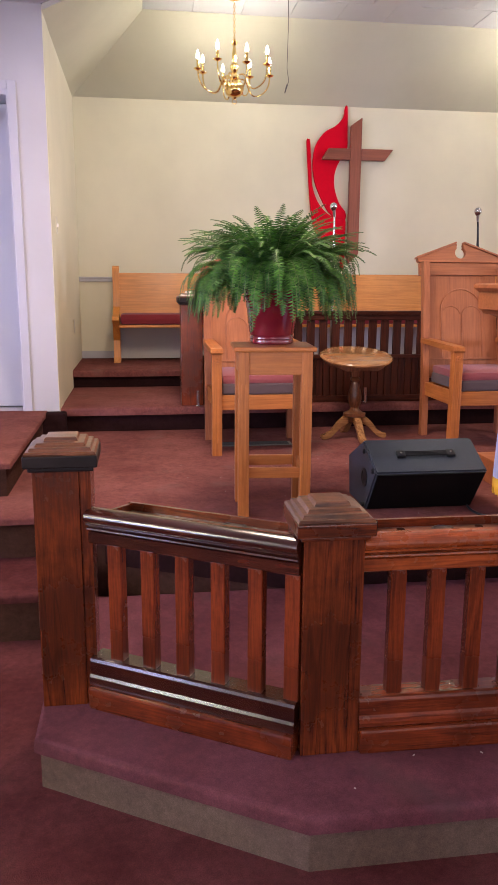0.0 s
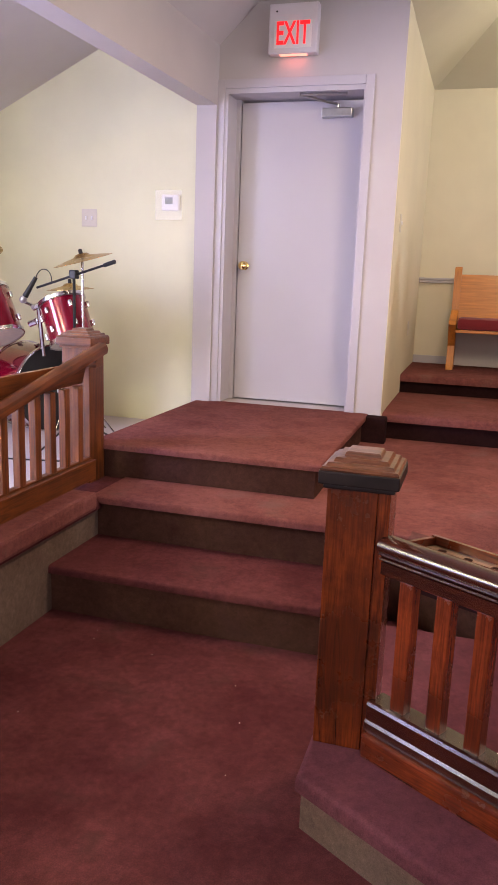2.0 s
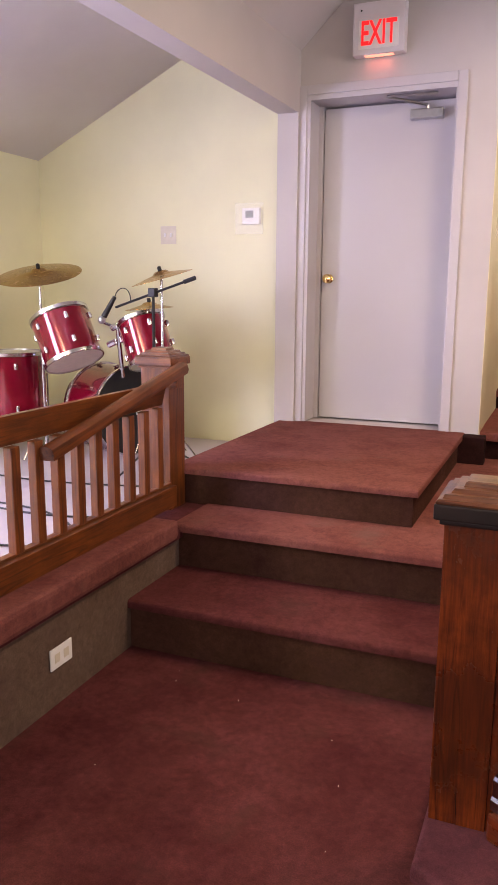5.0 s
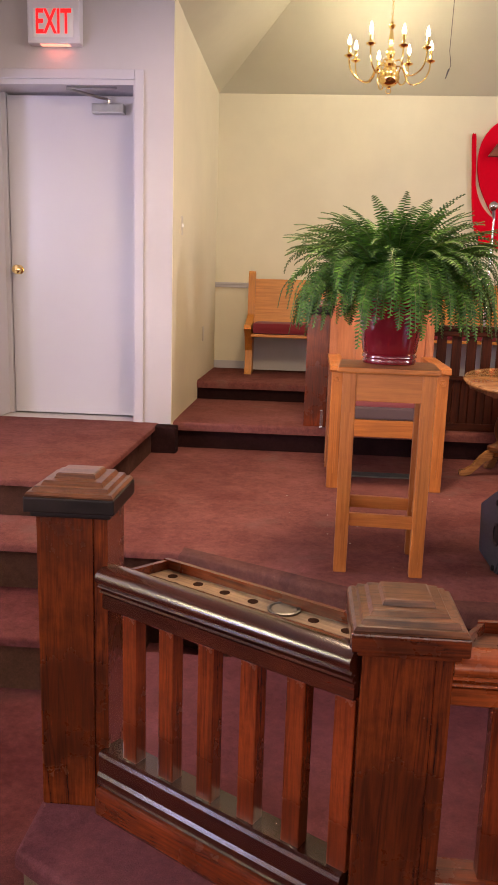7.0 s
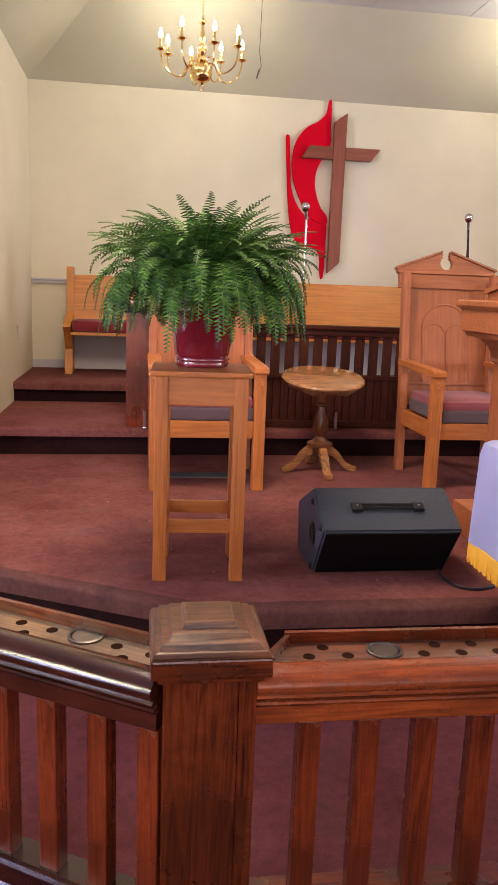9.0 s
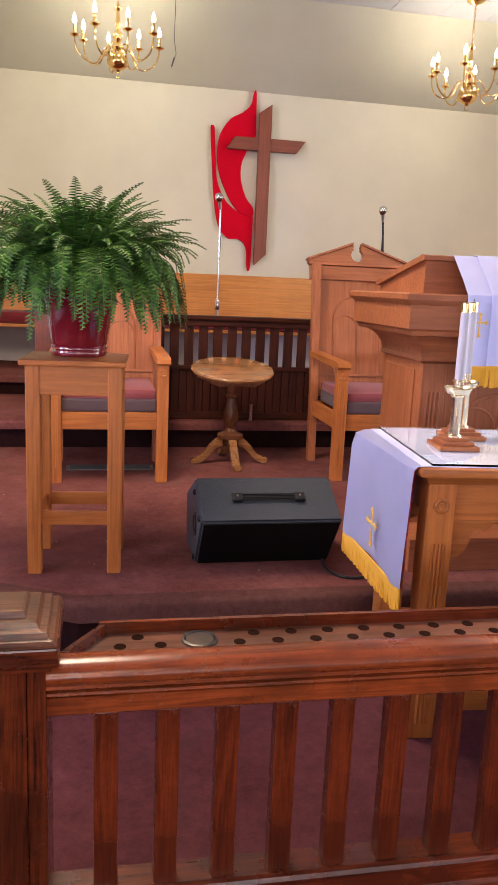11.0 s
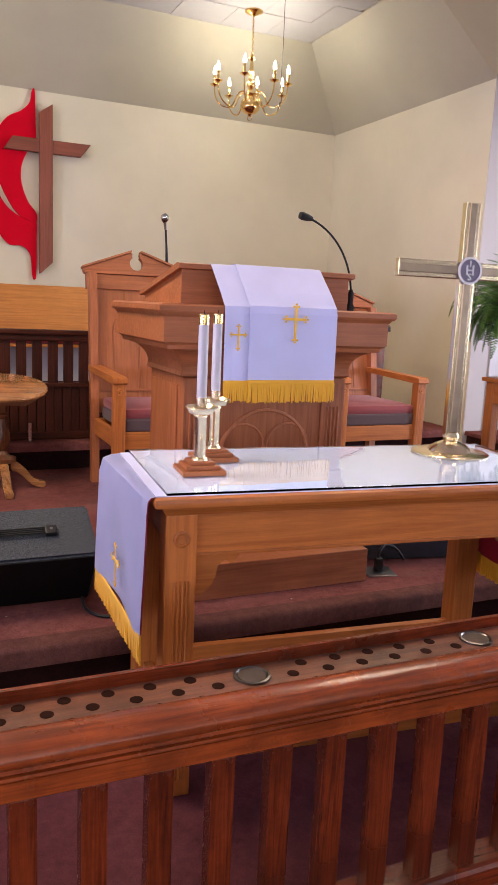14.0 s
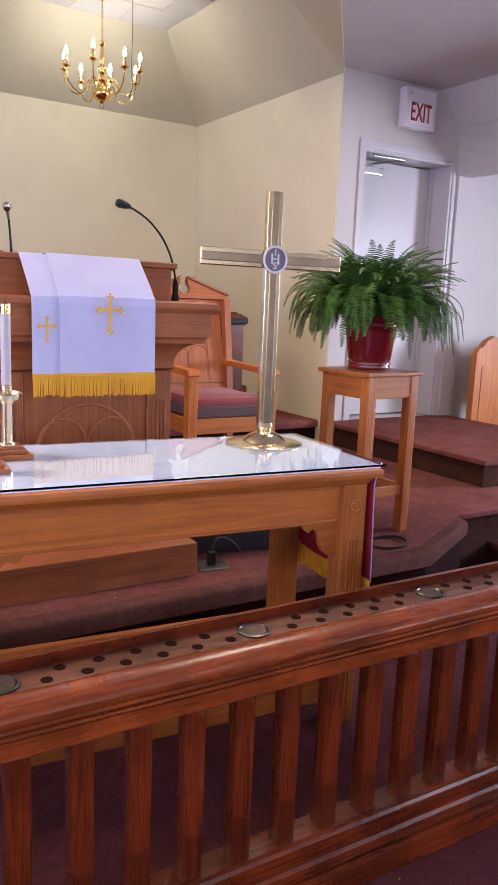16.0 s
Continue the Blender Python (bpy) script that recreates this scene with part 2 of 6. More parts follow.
POT = plain("oxblood_glaze", (0.16, 0.008, 0.014), 0.10, 0.0, 0.8, vary=0.15, size=6.0, relief=0.02)
RED = plain("red_panel", (0.60, 0.001, 0.016), 0.8, vary=0.04, spec=0.08)


def crosswood(axis):
    return wood("cross_wood", (0.19, 0.048, 0.024), (0.27, 0.075, 0.040), 0.42, axis, 0.6, 0.05, 0.05)


RED_CUSHION = cloth("red_cushion", (0.20, 0.010, 0.018))
MAUVE_CUSHION = cloth("mauve_cushion", (0.25, 0.050, 0.054))
GREY_SIDE = cloth("slate_cushion_side", (0.080, 0.046, 0.048))
# White linen with the cool window light put into its bluish colour.
LINEN = cloth("white_linen", (0.55, 0.57, 0.86), 0.7)
LINING = cloth("crimson_lining", (0.45, 0.008, 0.022))
FRINGE = cloth("gold_fringe", (0.78, 0.40, 0.012), 0.6)
EMBROIDERY = cloth("gold_embroidery", (0.85, 0.50, 0.05), 0.5)
CANDLE = plain("white_candle_tube", (0.52, 0.50, 0.54), 0.35, vary=0.02)
DRUM_RED = plain("red_drum_wrap", (0.21, 0.002, 0.019), 0.12, 0.35, 0.8, vary=0.06)
DRUM_HEAD = plain("drum_head", (0.62, 0.58, 0.50), 0.4)
CYMBAL = plain("cymbal_bronze", (0.50, 0.31, 0.11), 0.26, 1.0, vary=0.1)
PLASTIC_WHITE = plain("white_plastic", (0.78, 0.77, 0.76), 0.4, vary=0.03)
PLATE = plain("ivory_plate", (0.62, 0.57, 0.47), 0.4, vary=0.03)
BULB = glow("bulb_glow", (1.0, 0.92, 0.78), 18.0)
LEAF_STEM = plain("fern_stem", (0.10, 0.13, 0.03), 0.6)


def leaf_material():
    m, n, l, b = nodes_of("fern_leaf")
    geo = n.new("ShaderNodeNewGeometry")
    info = n.new("ShaderNodeObjectInfo")
    a = ramp(n, l, geo.outputs["Random Per Island"], ((0.0, (0.018, 0.066, 0.010)), (1.0, (0.085, 0.195, 0.028))))
    c = ramp(n, l, info.outputs["Random"], ((0.0, (0.55, 0.62, 0.6)), (1.0, (1.35, 1.35, 1.1))))
    l.new(mix(n, l, a, c, 1.0, "MULTIPLY"), b.inputs["Base Color"])
    b.inputs["Roughness"].default_value = 0.5
    b.inputs["Specular IOR Level"].default_value = 0.2
    b.inputs["Transmission Weight"].default_value = 0.0
    b.inputs["Subsurface Weight"].default_value = 0.0
    return m


LEAF = leaf_material()


def guard_material():
    m, n, l, b = nodes_of("clear_guard")
    b.inputs["Base Color"].default_value = (0.9, 0.9, 0.85, 1)
    b.inputs["Roughness"].default_value = 0.08
    b.inputs["Alpha"].default_value = 0.14
    return m


GUARD = guard_material()


def glass_material():
    m, n, l, b = nodes_of("clear_glass")
    b.inputs["Base Color"].default_value = (0.86, 0.96, 0.94, 1)
    b.inputs["Roughness"].default_value = 0.01
    b.inputs["IOR"].default_value = 1.45
    b.inputs["Transmission Weight"].default_value = 1.0
    return m


GLASS = glass_material()

# ---- mesh helpers ----


def box(bm, x0, x1, y0, y1, z0, z1, bevel=0.0):
    ret = bmesh.ops.create_cube(bm, size=1)
    vs = ret["verts"]
    for v in vs:
        v.co = Vector(((x0 + x1) / 2 + v.co.x * (x1 - x0), (y0 + y1) / 2 + v.co.y * (y1 - y0), (z0 + z1) / 2 + v.co.z * (z1 - z0)))
    if bevel > 0:
        es = list({e for v in vs for e in v.link_edges})
        bmesh.ops.bevel(bm, geom=es, offset=bevel, segments=2, affect="EDGES", profile=0.6)
    return bm


def lathe(bm, profile, segs=24, centre=(0, 0), cap=True):
    """Turn (radius, z) pairs round a vertical axis."""
    rings = []
    for r, z in profile:
        rings.append([bm.verts.new((centre[0] + r * math.cos(2 * math.pi * k / segs), centre[1] + r * math.sin(2 * math.pi * k / segs), z)) for k in range(segs)])
    for a, b in zip(rings, rings[1:]):
        for k in range(segs):
            bm.faces.new((a[k], a[(k + 1) % segs], b[(k + 1) % segs], b[k]))
    if cap:
        bm.faces.new(rings[0][::-1])
        bm.faces.new(rings[-1])
    return bm


def prism(bm, pts, lo, hi, axis="z"):
    """A polygon pushed along an axis: pts are (x, y) for z, (x, z) for y, (y, z) for x."""
    def place(p, h):
        return {"z": (p[0], p[1], h), "y": (p[0], h, p[1]), "x": (h, p[0], p[1])}[axis]
    a = [bm.verts.new(place(p, lo)) for p in pts]
    b = [bm.verts.new(place(p, hi)) for p in pts]
    n = len(pts)
    bm.faces.new(a)
    bm.faces.new(b[::-1])
    for k in range(n):
        bm.faces.new((a[k], b[k], b[(k + 1) % n], a[(k + 1) % n]))
    bmesh.ops.recalc_face_normals(bm, faces=bm.faces)
    return bm


def tube(bm, pts, radius, segs=8):
    pts = [Vector(p) for p in pts]
    rings = []
    side = None
    for k, p in enumerate(pts):
        d = (pts[min(k + 1, len(pts) - 1)] - pts[max(k - 1, 0)]).normalized()
        if side is None:
            side = d.orthogonal().normalized()
        side = (side - d * side.dot(d)).normalized()
        up = d.cross(side)
        r = radius[k] if isinstance(radius, (list, tuple)) else radius
        rings.append([bm.verts.new(p + (side * math.cos(2 * math.pi * j / segs) + up * math.sin(2 * math.pi * j / segs)) * r) for j in range(segs)])
    for a, b in zip(rings, rings[1:]):
        for j in range(segs):
            bm.faces.new((a[j], a[(j + 1) % segs], b[(j + 1) % segs], b[j]))
    bm.faces.new(rings[0][::-1])
    bm.faces.new(rings[-1])
    return bm


def bez(p0, p1, p2, p3, n=12):
    p0, p1, p2, p3 = (Vector(p) for p in (p0, p1, p2, p3))
    return [p0 * (1 - t) ** 3 + p1 * 3 * t * (1 - t) ** 2 + p2 * 3 * t * t * (1 - t) + p3 * t ** 3 for t in (k / n for k in range(n + 1))]


def mesh_of(name, bm, mat, smooth=False):
    me = bpy.data.meshes.new(name)
    bmesh.ops.recalc_face_normals(bm, faces=bm.faces)
    bm.to_mesh(me)
    bm.free()
    me.materials.append(mat)
    if smooth:
        for p in me.polygons:
            p.use_smooth = True
        me.set_sharp_from_angle(angle=radians(40))
    return me


def part(name, bm, mat, parent=None, label="", smooth=False, m=None):
    """Link a bmesh as one mesh object under a thing or part."""
    ob = new(name, mesh_of(name, bm, mat, smooth))
    if parent is not None:
        ob.parent = parent
    if m is not None:
        ob.matrix_basis = m
    if label:
        ob["label"] = label
    return ob


def again(ob, m, parent):
    """Another piece on the same mesh."""
    o = new(ob.name.split(".")[0], ob.data)
    o.parent = parent
    o.matrix_basis = m
    if "label" in ob:
        o["label"] = ob["label"]
    return o


def thing(name, label, category, m=None, group=""):
    e = new(name)
    e.empty_display_size = 0.1
    if m is not None:
        e.matrix_basis = m
    return tagged(e, label, category, group)


def structure(name, bm, mat, label="", category="", smooth=False):
    ob = part(name, bm, mat, None, "", smooth)
    return tagged(ob, label or name.replace("_", " "), category or name.split("_")[0], "", "structure")


B = bmesh.new

# ---- plan ----
CX = 2.60                        # axis of the chancel
ZK, ZS, ZL, ZC = 0.142, 0.383, 0.555, 0.700   # heights of the kneeling step, stage, landings and choir step, choir floor
Z0 = -0.02                       # nave floor
YF = 5.32                        # front wall of the nave
YB = 7.555                       # back wall of the apse
AL, AR = -0.087, 5.284           # side walls of the apse
ZT = 3.06                        # top of the apse walls
ZN = 3.10                        # flat nave ceiling


def mx(x):
    """The mirrored place of x on the other side of the chancel."""
    return 2 * CX - x


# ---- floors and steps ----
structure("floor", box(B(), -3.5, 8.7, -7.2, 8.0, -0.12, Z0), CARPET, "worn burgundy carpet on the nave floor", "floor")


def slab(name, pts, z0, z1, mat, label, lip=0.0, lip_mat=None, thick=0.055):
    """A carpeted platform: body with its riser cloth, and a rounded carpet top that hangs over a little."""
    body = structure(name, prism(B(), pts, z0, z1 - 0.5 * thick), lip_mat or RISER, label, "platform")
    bm = prism(B(), pts, z1 - thick, z1)
    if lip:
        bm.free()
        n = len(pts)
        out = []
        for k in range(n):
            a, b, d = (Vector(pts[(k + s) % n]) for s in (-1, 0, 1))
            e1, e2 = (b - a).normalized(), (d - b).normalized()
            n1, n2 = Vector((e1.y, -e1.x)), Vector((e2.y, -e2.x))
            h = (n1 + n2).normalized()
            out.append(tuple(b + h * (lip / max(0.4, h.dot(n1)))))
        bm = prism(B(), out, z1 - thick, z1)
    top = [e for e in bm.edges if all(v.co.z > z1 - 1e-4 for v in e.verts)]
    bmesh.ops.bevel(bm, geom=top, offset=0.4 * thick, segments=4, affect="EDGES", profile=0.5)
    part("carpet_top", bm, mat, body, "burgundy carpet with a rounded nosing", True)
    return body


def ring(pts):
    """Counter-clockwise order."""
    area = sum(a[0] * b[1] - b[0] * a[1] for a, b in zip(pts, pts[1:] + pts[:1]))
    return pts if area > 0 else pts[::-1]


knee = [(0.162, 3.03), (0.162, 2.055), (0.856, 1.630), (mx(0.856), 1.630), (mx(0.162), 2.055), (mx(0.162), 3.03)]
slab("kneeling_platform", ring(knee), Z0 - 0.01, ZK, CARPET_KNEEL, "low kneeling platform with mauve carpet and grey risers", 0.016, None, 0.046)
stage = [(-1.16, 5.46), (-1.16, 3.430), (0.30, 3.430), (1.08, 3.030), (mx(1.08), 3.030), (4.64, 3.300), (4.68, 3.430), (mx(-1.16), 3.430), (mx(-1.16), 5.46)]
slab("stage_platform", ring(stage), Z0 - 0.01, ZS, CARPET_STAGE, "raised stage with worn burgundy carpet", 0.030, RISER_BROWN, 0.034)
# worn nosing and riser along the front of the stage; their colours hold its shade
edge = [(0.29, 3.395), (1.07, 2.995), (mx(1.07), 2.995), (4.66, 3.270)]
inner = [(x, y + 0.085) for x, y in edge]
nb = prism(B(), ring(edge + inner[::-1]), ZS - 0.066, ZS + 0.003)
bmesh.ops.bevel(nb, geom=[e for e in nb.edges if all(v.co.z > ZS for v in e.verts)], offset=0.020, segments=4, affect="EDGES", profile=0.5)
structure("trim_stage_nosing", nb, NOSE_SHADED, "worn grey-brown carpet nosing along the stage, shading in its colour", "trim", True)
structure("trim_stage_riser", prism(B(), ring([(x, y + 0.030) for x, y in edge] + [(x, y + 0.05) for x, y in edge[::-1]]), ZK - 0.003, ZS - 0.060), RISER_DARK_SHADE, "carpeted riser of the stage, shade in its dark colour", "trim")
for s, nm in ((0, "west"), (1, "east")):
    f = mx if s else (lambda x: x)
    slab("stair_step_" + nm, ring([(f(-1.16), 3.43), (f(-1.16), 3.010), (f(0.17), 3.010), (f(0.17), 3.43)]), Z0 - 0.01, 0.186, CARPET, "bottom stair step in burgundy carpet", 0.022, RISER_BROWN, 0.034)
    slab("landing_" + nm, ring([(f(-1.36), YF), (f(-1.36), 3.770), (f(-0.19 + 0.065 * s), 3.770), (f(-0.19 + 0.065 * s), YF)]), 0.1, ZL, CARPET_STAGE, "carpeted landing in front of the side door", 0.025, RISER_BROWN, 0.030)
    lo, hi = sorted((f(-1.16), f(-3.28)))
    slab("aisle_platform_" + nm, ring([(lo, -1.5), (hi, -1.5), (hi, YF), (lo, YF)]), Z0 - 0.01, 0.375, CARPET, "raised side platform with a carpeted edge", 0.02)
slab("choir_step", ring([(AL, 7.55), (AL, 5.42), (AR, 5.42), (AR, 7.55)]), ZS - 0.02, ZL, CARPET_STAGE, "carpeted step up into the choir", 0.03, RISER_DARK_SHADE)
slab("choir_floor", ring([(AL, 7.55), (AL, 6.50), (AR, 6.50), (AR, 7.55)]), ZL - 0.02, ZC, CARPET_STAGE, "carpeted choir floor", 0.03, RISER_DARK_SHADE)

structure("choir_step_return", box(B(), -0.20, AL + 0.05, 5.21, YF, ZS - 0.01, ZL - 0.005, 0.01), RISER_DARK_SHADE, "carpeted return of the choir step, shade in its dark colour", "platform")

# ---- walls ----


def wall_front(name, x0, x1, door0, door1, x_ap, zt):
    bm = B()
    t = 0.30
    box(bm, x0, door0, YF, YF + t, 0.0, zt)
    box(bm, door1, x1, YF, YF + t, 0.0, zt)
    box(bm, door0, door1, YF, YF + t, 2.595, zt)
    box(bm, door0, door1, YF, YF + t, 0.0, ZL - 0.004)
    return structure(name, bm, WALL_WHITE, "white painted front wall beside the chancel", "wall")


D0, D1 = -1.228, -0.318
wall_front("wall_front_west", -1.28, AL, D0, D1, AL, 3.30)
wall_front("wall_front_east", AR, mx(-1.28), mx(D1), mx(D0), AR, 3.30)
for nm, x0, x1 in (("west", -3.50, -1.28), ("east", mx(-1.28), mx(-3.50))):
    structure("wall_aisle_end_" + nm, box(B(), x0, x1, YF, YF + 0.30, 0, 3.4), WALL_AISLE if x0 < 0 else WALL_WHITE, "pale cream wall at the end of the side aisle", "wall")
structure("wall_apse_west", box(B(), AL - 0.2, AL, YF + 0.30, YB + 0.2, 0, ZT), WALL_CREAM, "cream side wall of the apse", "wall")
structure("wall_apse_east", box(B(), AR, AR + 0.2, YF + 0.30, YB + 0.2, 0, ZT), WALL_CREAM, "cream side wall of the apse", "wall")
structure("wall_apse_back", box(B(), AL, AR, YB, YB + 0.2, 0, ZT), WALL_CREAM, "cream back wall of the apse", "wall")
# lining of the front wall's cheeks towards the apse, in the apse's colour
structure("wall_cheek_west", box(B(), AL, AL + 0.003, YF + 0.003, YF + 0.30, 0.3, ZT), WALL_CREAM, "cream wall at the apse opening", "wall")
structure("wall_cheek_east", box(B(), AR - 0.003, AR, YF + 0.003, YF + 0.30, 0.3, ZT), WALL_CREAM, "cream wall at the apse opening", "wall")
structure("wall_nave_back", box(B(), -3.5, 8.7, -7.4, -7.2, 0, 3.6), WALL_WHITE, "white back wall of the nave", "wall")


def side_wall(name, x0, x1):
    bm = B()
    ys = [-7.2]
    for wy in WINDOW_Y:
        ys += [wy - 0.5, wy + 0.5]
    ys.append(YF)
    for k in range(0, len(ys) - 1, 2):
        box(bm, x0, x1, ys[k], ys[k + 1], 0, 2.34)
    for wy in WINDOW_Y:
        box(bm, x0, x1, wy - 0.5, wy + 0.5, 0, 0.85)
        box(bm, x0, x1, wy - 0.5, wy + 0.5, 2.25, 2.34)
    return structure(name, bm, WALL_AISLE, "pale cream outer wall of the side aisle", "wall")


side_wall("wall_west", -3.50, -3.28)
side_wall("wall_east", mx(-3.28), mx(-3.50))

# ---- ceilings ----


def sheet(pts_list, thick=0.03):
    """Ceiling panels: each polygon thickened upwards."""
    bm = B()
    for pts in pts_list:
        a = [bm.verts.new(p) for p in pts]
        b = [bm.verts.new((p[0], p[1], p[2] + thick)) for p in pts]
        n = len(pts)
        bm.faces.new(a)
        bm.faces.new(b[::-1])
        for k in range(n):
            bm.faces.new((a[k], b[k], b[(k + 1) % n], a[(k + 1) % n]))
    return bm


ZA, INS = 3.605, 0.64
tl, tr, tb, tf = AL + INS, AR - INS, YB - INS, 4.70      # flat tray of the apse
fl, fr, ff = 1.05, mx(1.05), 3.95                          # front edge of the tray
structure("ceiling_apse_slopes", sheet([
    [(AL, YB, ZT), (AR, YB, ZT), (tr, tb, ZA), (tl, tb, ZA)],
    [(AL, YF, ZT), (AL, YB, ZT), (tl, tb, ZA), (tl, YF - 0.25, ZA)],
    [(AR, YB, ZT), (AR, YF, ZT), (tr, YF - 0.25, ZA), (tr, tb, ZA)],
    [(AR, YF, ZT), (fr, ff, ZN), (fr - 0.35, tf, ZA), (tr, YF - 0.25, ZA)],
    [(fl, ff, ZN), (AL, YF, ZT), (tl, YF - 0.25, ZA), (fl + 0.35, tf, ZA)],
    [(fr, ff, ZN), (fl, ff, ZN), (fl + 0.35, tf, ZA), (fr - 0.35, tf, ZA)],
]), SLOPE, "cream sloping ceiling over the apse", "ceiling")


def tiles():
    bm = B()
    prism(bm, [(tl, YF - 0.25), (tl, tb), (tr, tb), (tr, YF - 0.25), (fr - 0.35, tf), (fl + 0.35, tf)], ZA + 0.012, ZA + 0.05)
    s = 0.406
    y = tb
    r = 0
    while y > tf - 0.2:
        x = tl - s * 0.5 * (r % 2)
        while x < tr:
            x0, x1, y0, y1 = max(x, tl) + 0.002, min(x + s, tr) - 0.002, max(y - s, tf) + 0.002, y - 0.002
            if x1 - x0 > 0.03 and y1 - y0 > 0.03:
                dz = random.uniform(-0.004, 0.004)
                box(bm, x0, x1, y0, y1, ZA + dz, ZA + 0.014)
            x += s
        y -= s
        r += 1
    return bm


structure("ceiling_apse_flat", tiles(), CEIL_TILE, "flat apse ceiling of white sagging tiles", "ceiling")
bx0, bx1, SKEW = -1.412, -1.275, 0.42     # beam between nave and aisle, slightly out of square
structure("ceiling_nave", sheet([
    [(-1.02, -7.2, ZN), (fl, -7.2, ZN), (fl, ff, ZN), (AL, YF, ZN), (-1.02, YF, ZN)],
    [(fl, -7.2, ZN), (fr, -7.2, ZN), (fr, ff, ZN), (fl, ff, ZN)],
    [(fr, -7.2, ZN), (mx(-1.02), -7.2, ZN), (mx(-1.02), YF, ZN), (AR, YF, ZN), (fr, ff, ZN)],
    [(bx1 - SKEW, -7.2, 2.86), (-1.02, -7.2, ZN), (-1.02, YF, ZN), (bx1, YF, 2.86)],
    [(mx(-1.02), -7.2, ZN), (mx(bx1 - SKEW), -7.2, 2.86), (mx(bx1), YF, 2.86), (mx(-1.02), YF, ZN)],
]), CEIL_NAVE, "grey-white nave ceiling with coved edges", "ceiling")
structure("ceiling_aisle_west", sheet([[(-3.30, -7.2, 2.32), (bx0, -7.2, 3.22), (bx0, YF, 3.22), (-3.30, YF, 2.32)]]), CEIL_NAVE, "sloping ceiling of the side aisle", "ceiling")
structure("ceiling_aisle_east", sheet([[(mx(bx0), -7.2, 3.22), (mx(-3.30), -7.2, 2.32), (mx(-3.30), YF, 2.32), (mx(bx0), YF, 3.22)]]), CEIL_NAVE, "sloping ceiling of the side aisle", "ceiling")
for nm, x0, x1, sk in (("west", bx0, bx1, -SKEW), ("east", mx(bx1), mx(bx0), SKEW)):
    bm = prism(B(), [(x0 + sk, -7.2), (x1 + sk, -7.2), (x1, YF), (x0, YF)], 2.495, 3.4)
    # Shallow stub added below the beam, where a shaded strip runs down the wall.
    box(bm, x0, x1, YF - 0.035, YF, 0.37, 2.495)
    structure("beam_" + nm, bm, WALL_WHITE, "white painted beam between nave and side aisle", "beam")
structure("roof_cover", box(B(), -3.6, 8.8, -7.5, 7.9, 3.75, 3.85), CEIL_NAVE, "plain cover over the ceilings", "roof")

# chair rail of the apse
bm = B()
box(bm, AL, AR, YB - 0.022, YB, 1.425, 1.452, 0.004)
box(bm, AL, AR, YB - 0.030, YB, 1.452, 1.470, 0.004)
structure("trim_chair_rail", bm, TRIM, "white moulded chair rail on the cream wall", "trim")
structure("baseboard_apse", box(B(), AL, AR, YB - 0.014, YB, ZC, ZC + 0.07, 0.003), TRIM, "white baseboard", "baseboard")

# ---- doors ----


def side_door(name, mirror, label):
    f = mx if mirror else (lambda x: x)

    def bx(bm, a, b, *rest):
        lo, hi = sorted((f(a), f(b)))
        return box(bm, lo, hi, *rest)
    d = tagged(new(name), label, "door", "", "structure")
    leaf = part("door_leaf", bx(B(), D0 + 0.055, D1 - 0.012, YF + 0.20, YF + 0.245, ZL + 0.006, 2.55, 0.003), paint("door_white", (0.482, 0.455, 0.464), 0.35, 0.02, 0.03), d, "flush white door leaf")
    bm = B()
    bx(bm, D0 - 0.055, D0, YF - 0.014, YF, ZL, 2.65, 0.004)
    bx(bm, D1, D1 + 0.055, YF - 0.014, YF, ZL, 2.65, 0.004)
    bx(bm, D0, D1, YF - 0.014, YF, 2.595, 2.65, 0.004)
    part("casing", bm, TRIM, d, "white door casing")
    bm = B()
    bx(bm, D0, D0 + 0.022, YF - 0.004, YF + 0.29, ZL, 2.595)
    bx(bm, D1 - 0.010, D1, YF - 0.004, YF + 0.29, ZL, 2.595)
    bx(bm, D0 + 0.022, D1 - 0.010, YF - 0.004, YF + 0.29, 2.565, 2.595)
    bx(bm, D0 + 0.022, D0 + 0.05, YF + 0.18, YF + 0.26, ZL, 2.565)
    part("jamb", bm, TRIM, d, "white door jamb")
    kx = f(D0 + 0.105)
    kb = lathe(B(), [(0.030, 0), (0.030, 0.006), (0.012, 0.010), (0.011, 0.030), (0.024, 0.036), (0.031, 0.050), (0.026, 0.064), (0.006, 0.070)], 20)
    part("door_knob", kb, BRASS, leaf, "round brass knob", True, pose(kx, YF + 0.20, 1.490, 90, 0, 0))
    bm = B()
    bx(bm, -0.62, -0.42, YF + 0.135, YF + 0.20, 2.44, 2.495, 0.006)
    closer = part("door_closer", bm, STEEL, leaf, "grey hydraulic door closer")
    bm = B()
    tube(bm, [(f(-0.52), YF + 0.17, 2.50), (f(-0.52), YF + 0.17, 2.525)], 0.010)
    tube(bm, [(f(-0.52), YF + 0.16, 2.520), (f(-0.74), YF + 0.03, 2.552)], 0.008)
    tube(bm, [(f(-0.74), YF + 0.03, 2.555), (f(-0.44), YF + 0.05, 2.556)], 0.008)
    part("closer_arm", bm, STEEL, closer, "folding steel arm")
    bx2 = bx(B(), D0 + 0.0, D1, YF + 0.26, YF + 0.29, ZL, 2.595)
    part("backing", bx2, WALL_WHITE, d)
    return d


side_door("door_1", False, "closed flush white door with brass knob and closer")
side_door("door_2", True, "closed flush white door with steel closer")

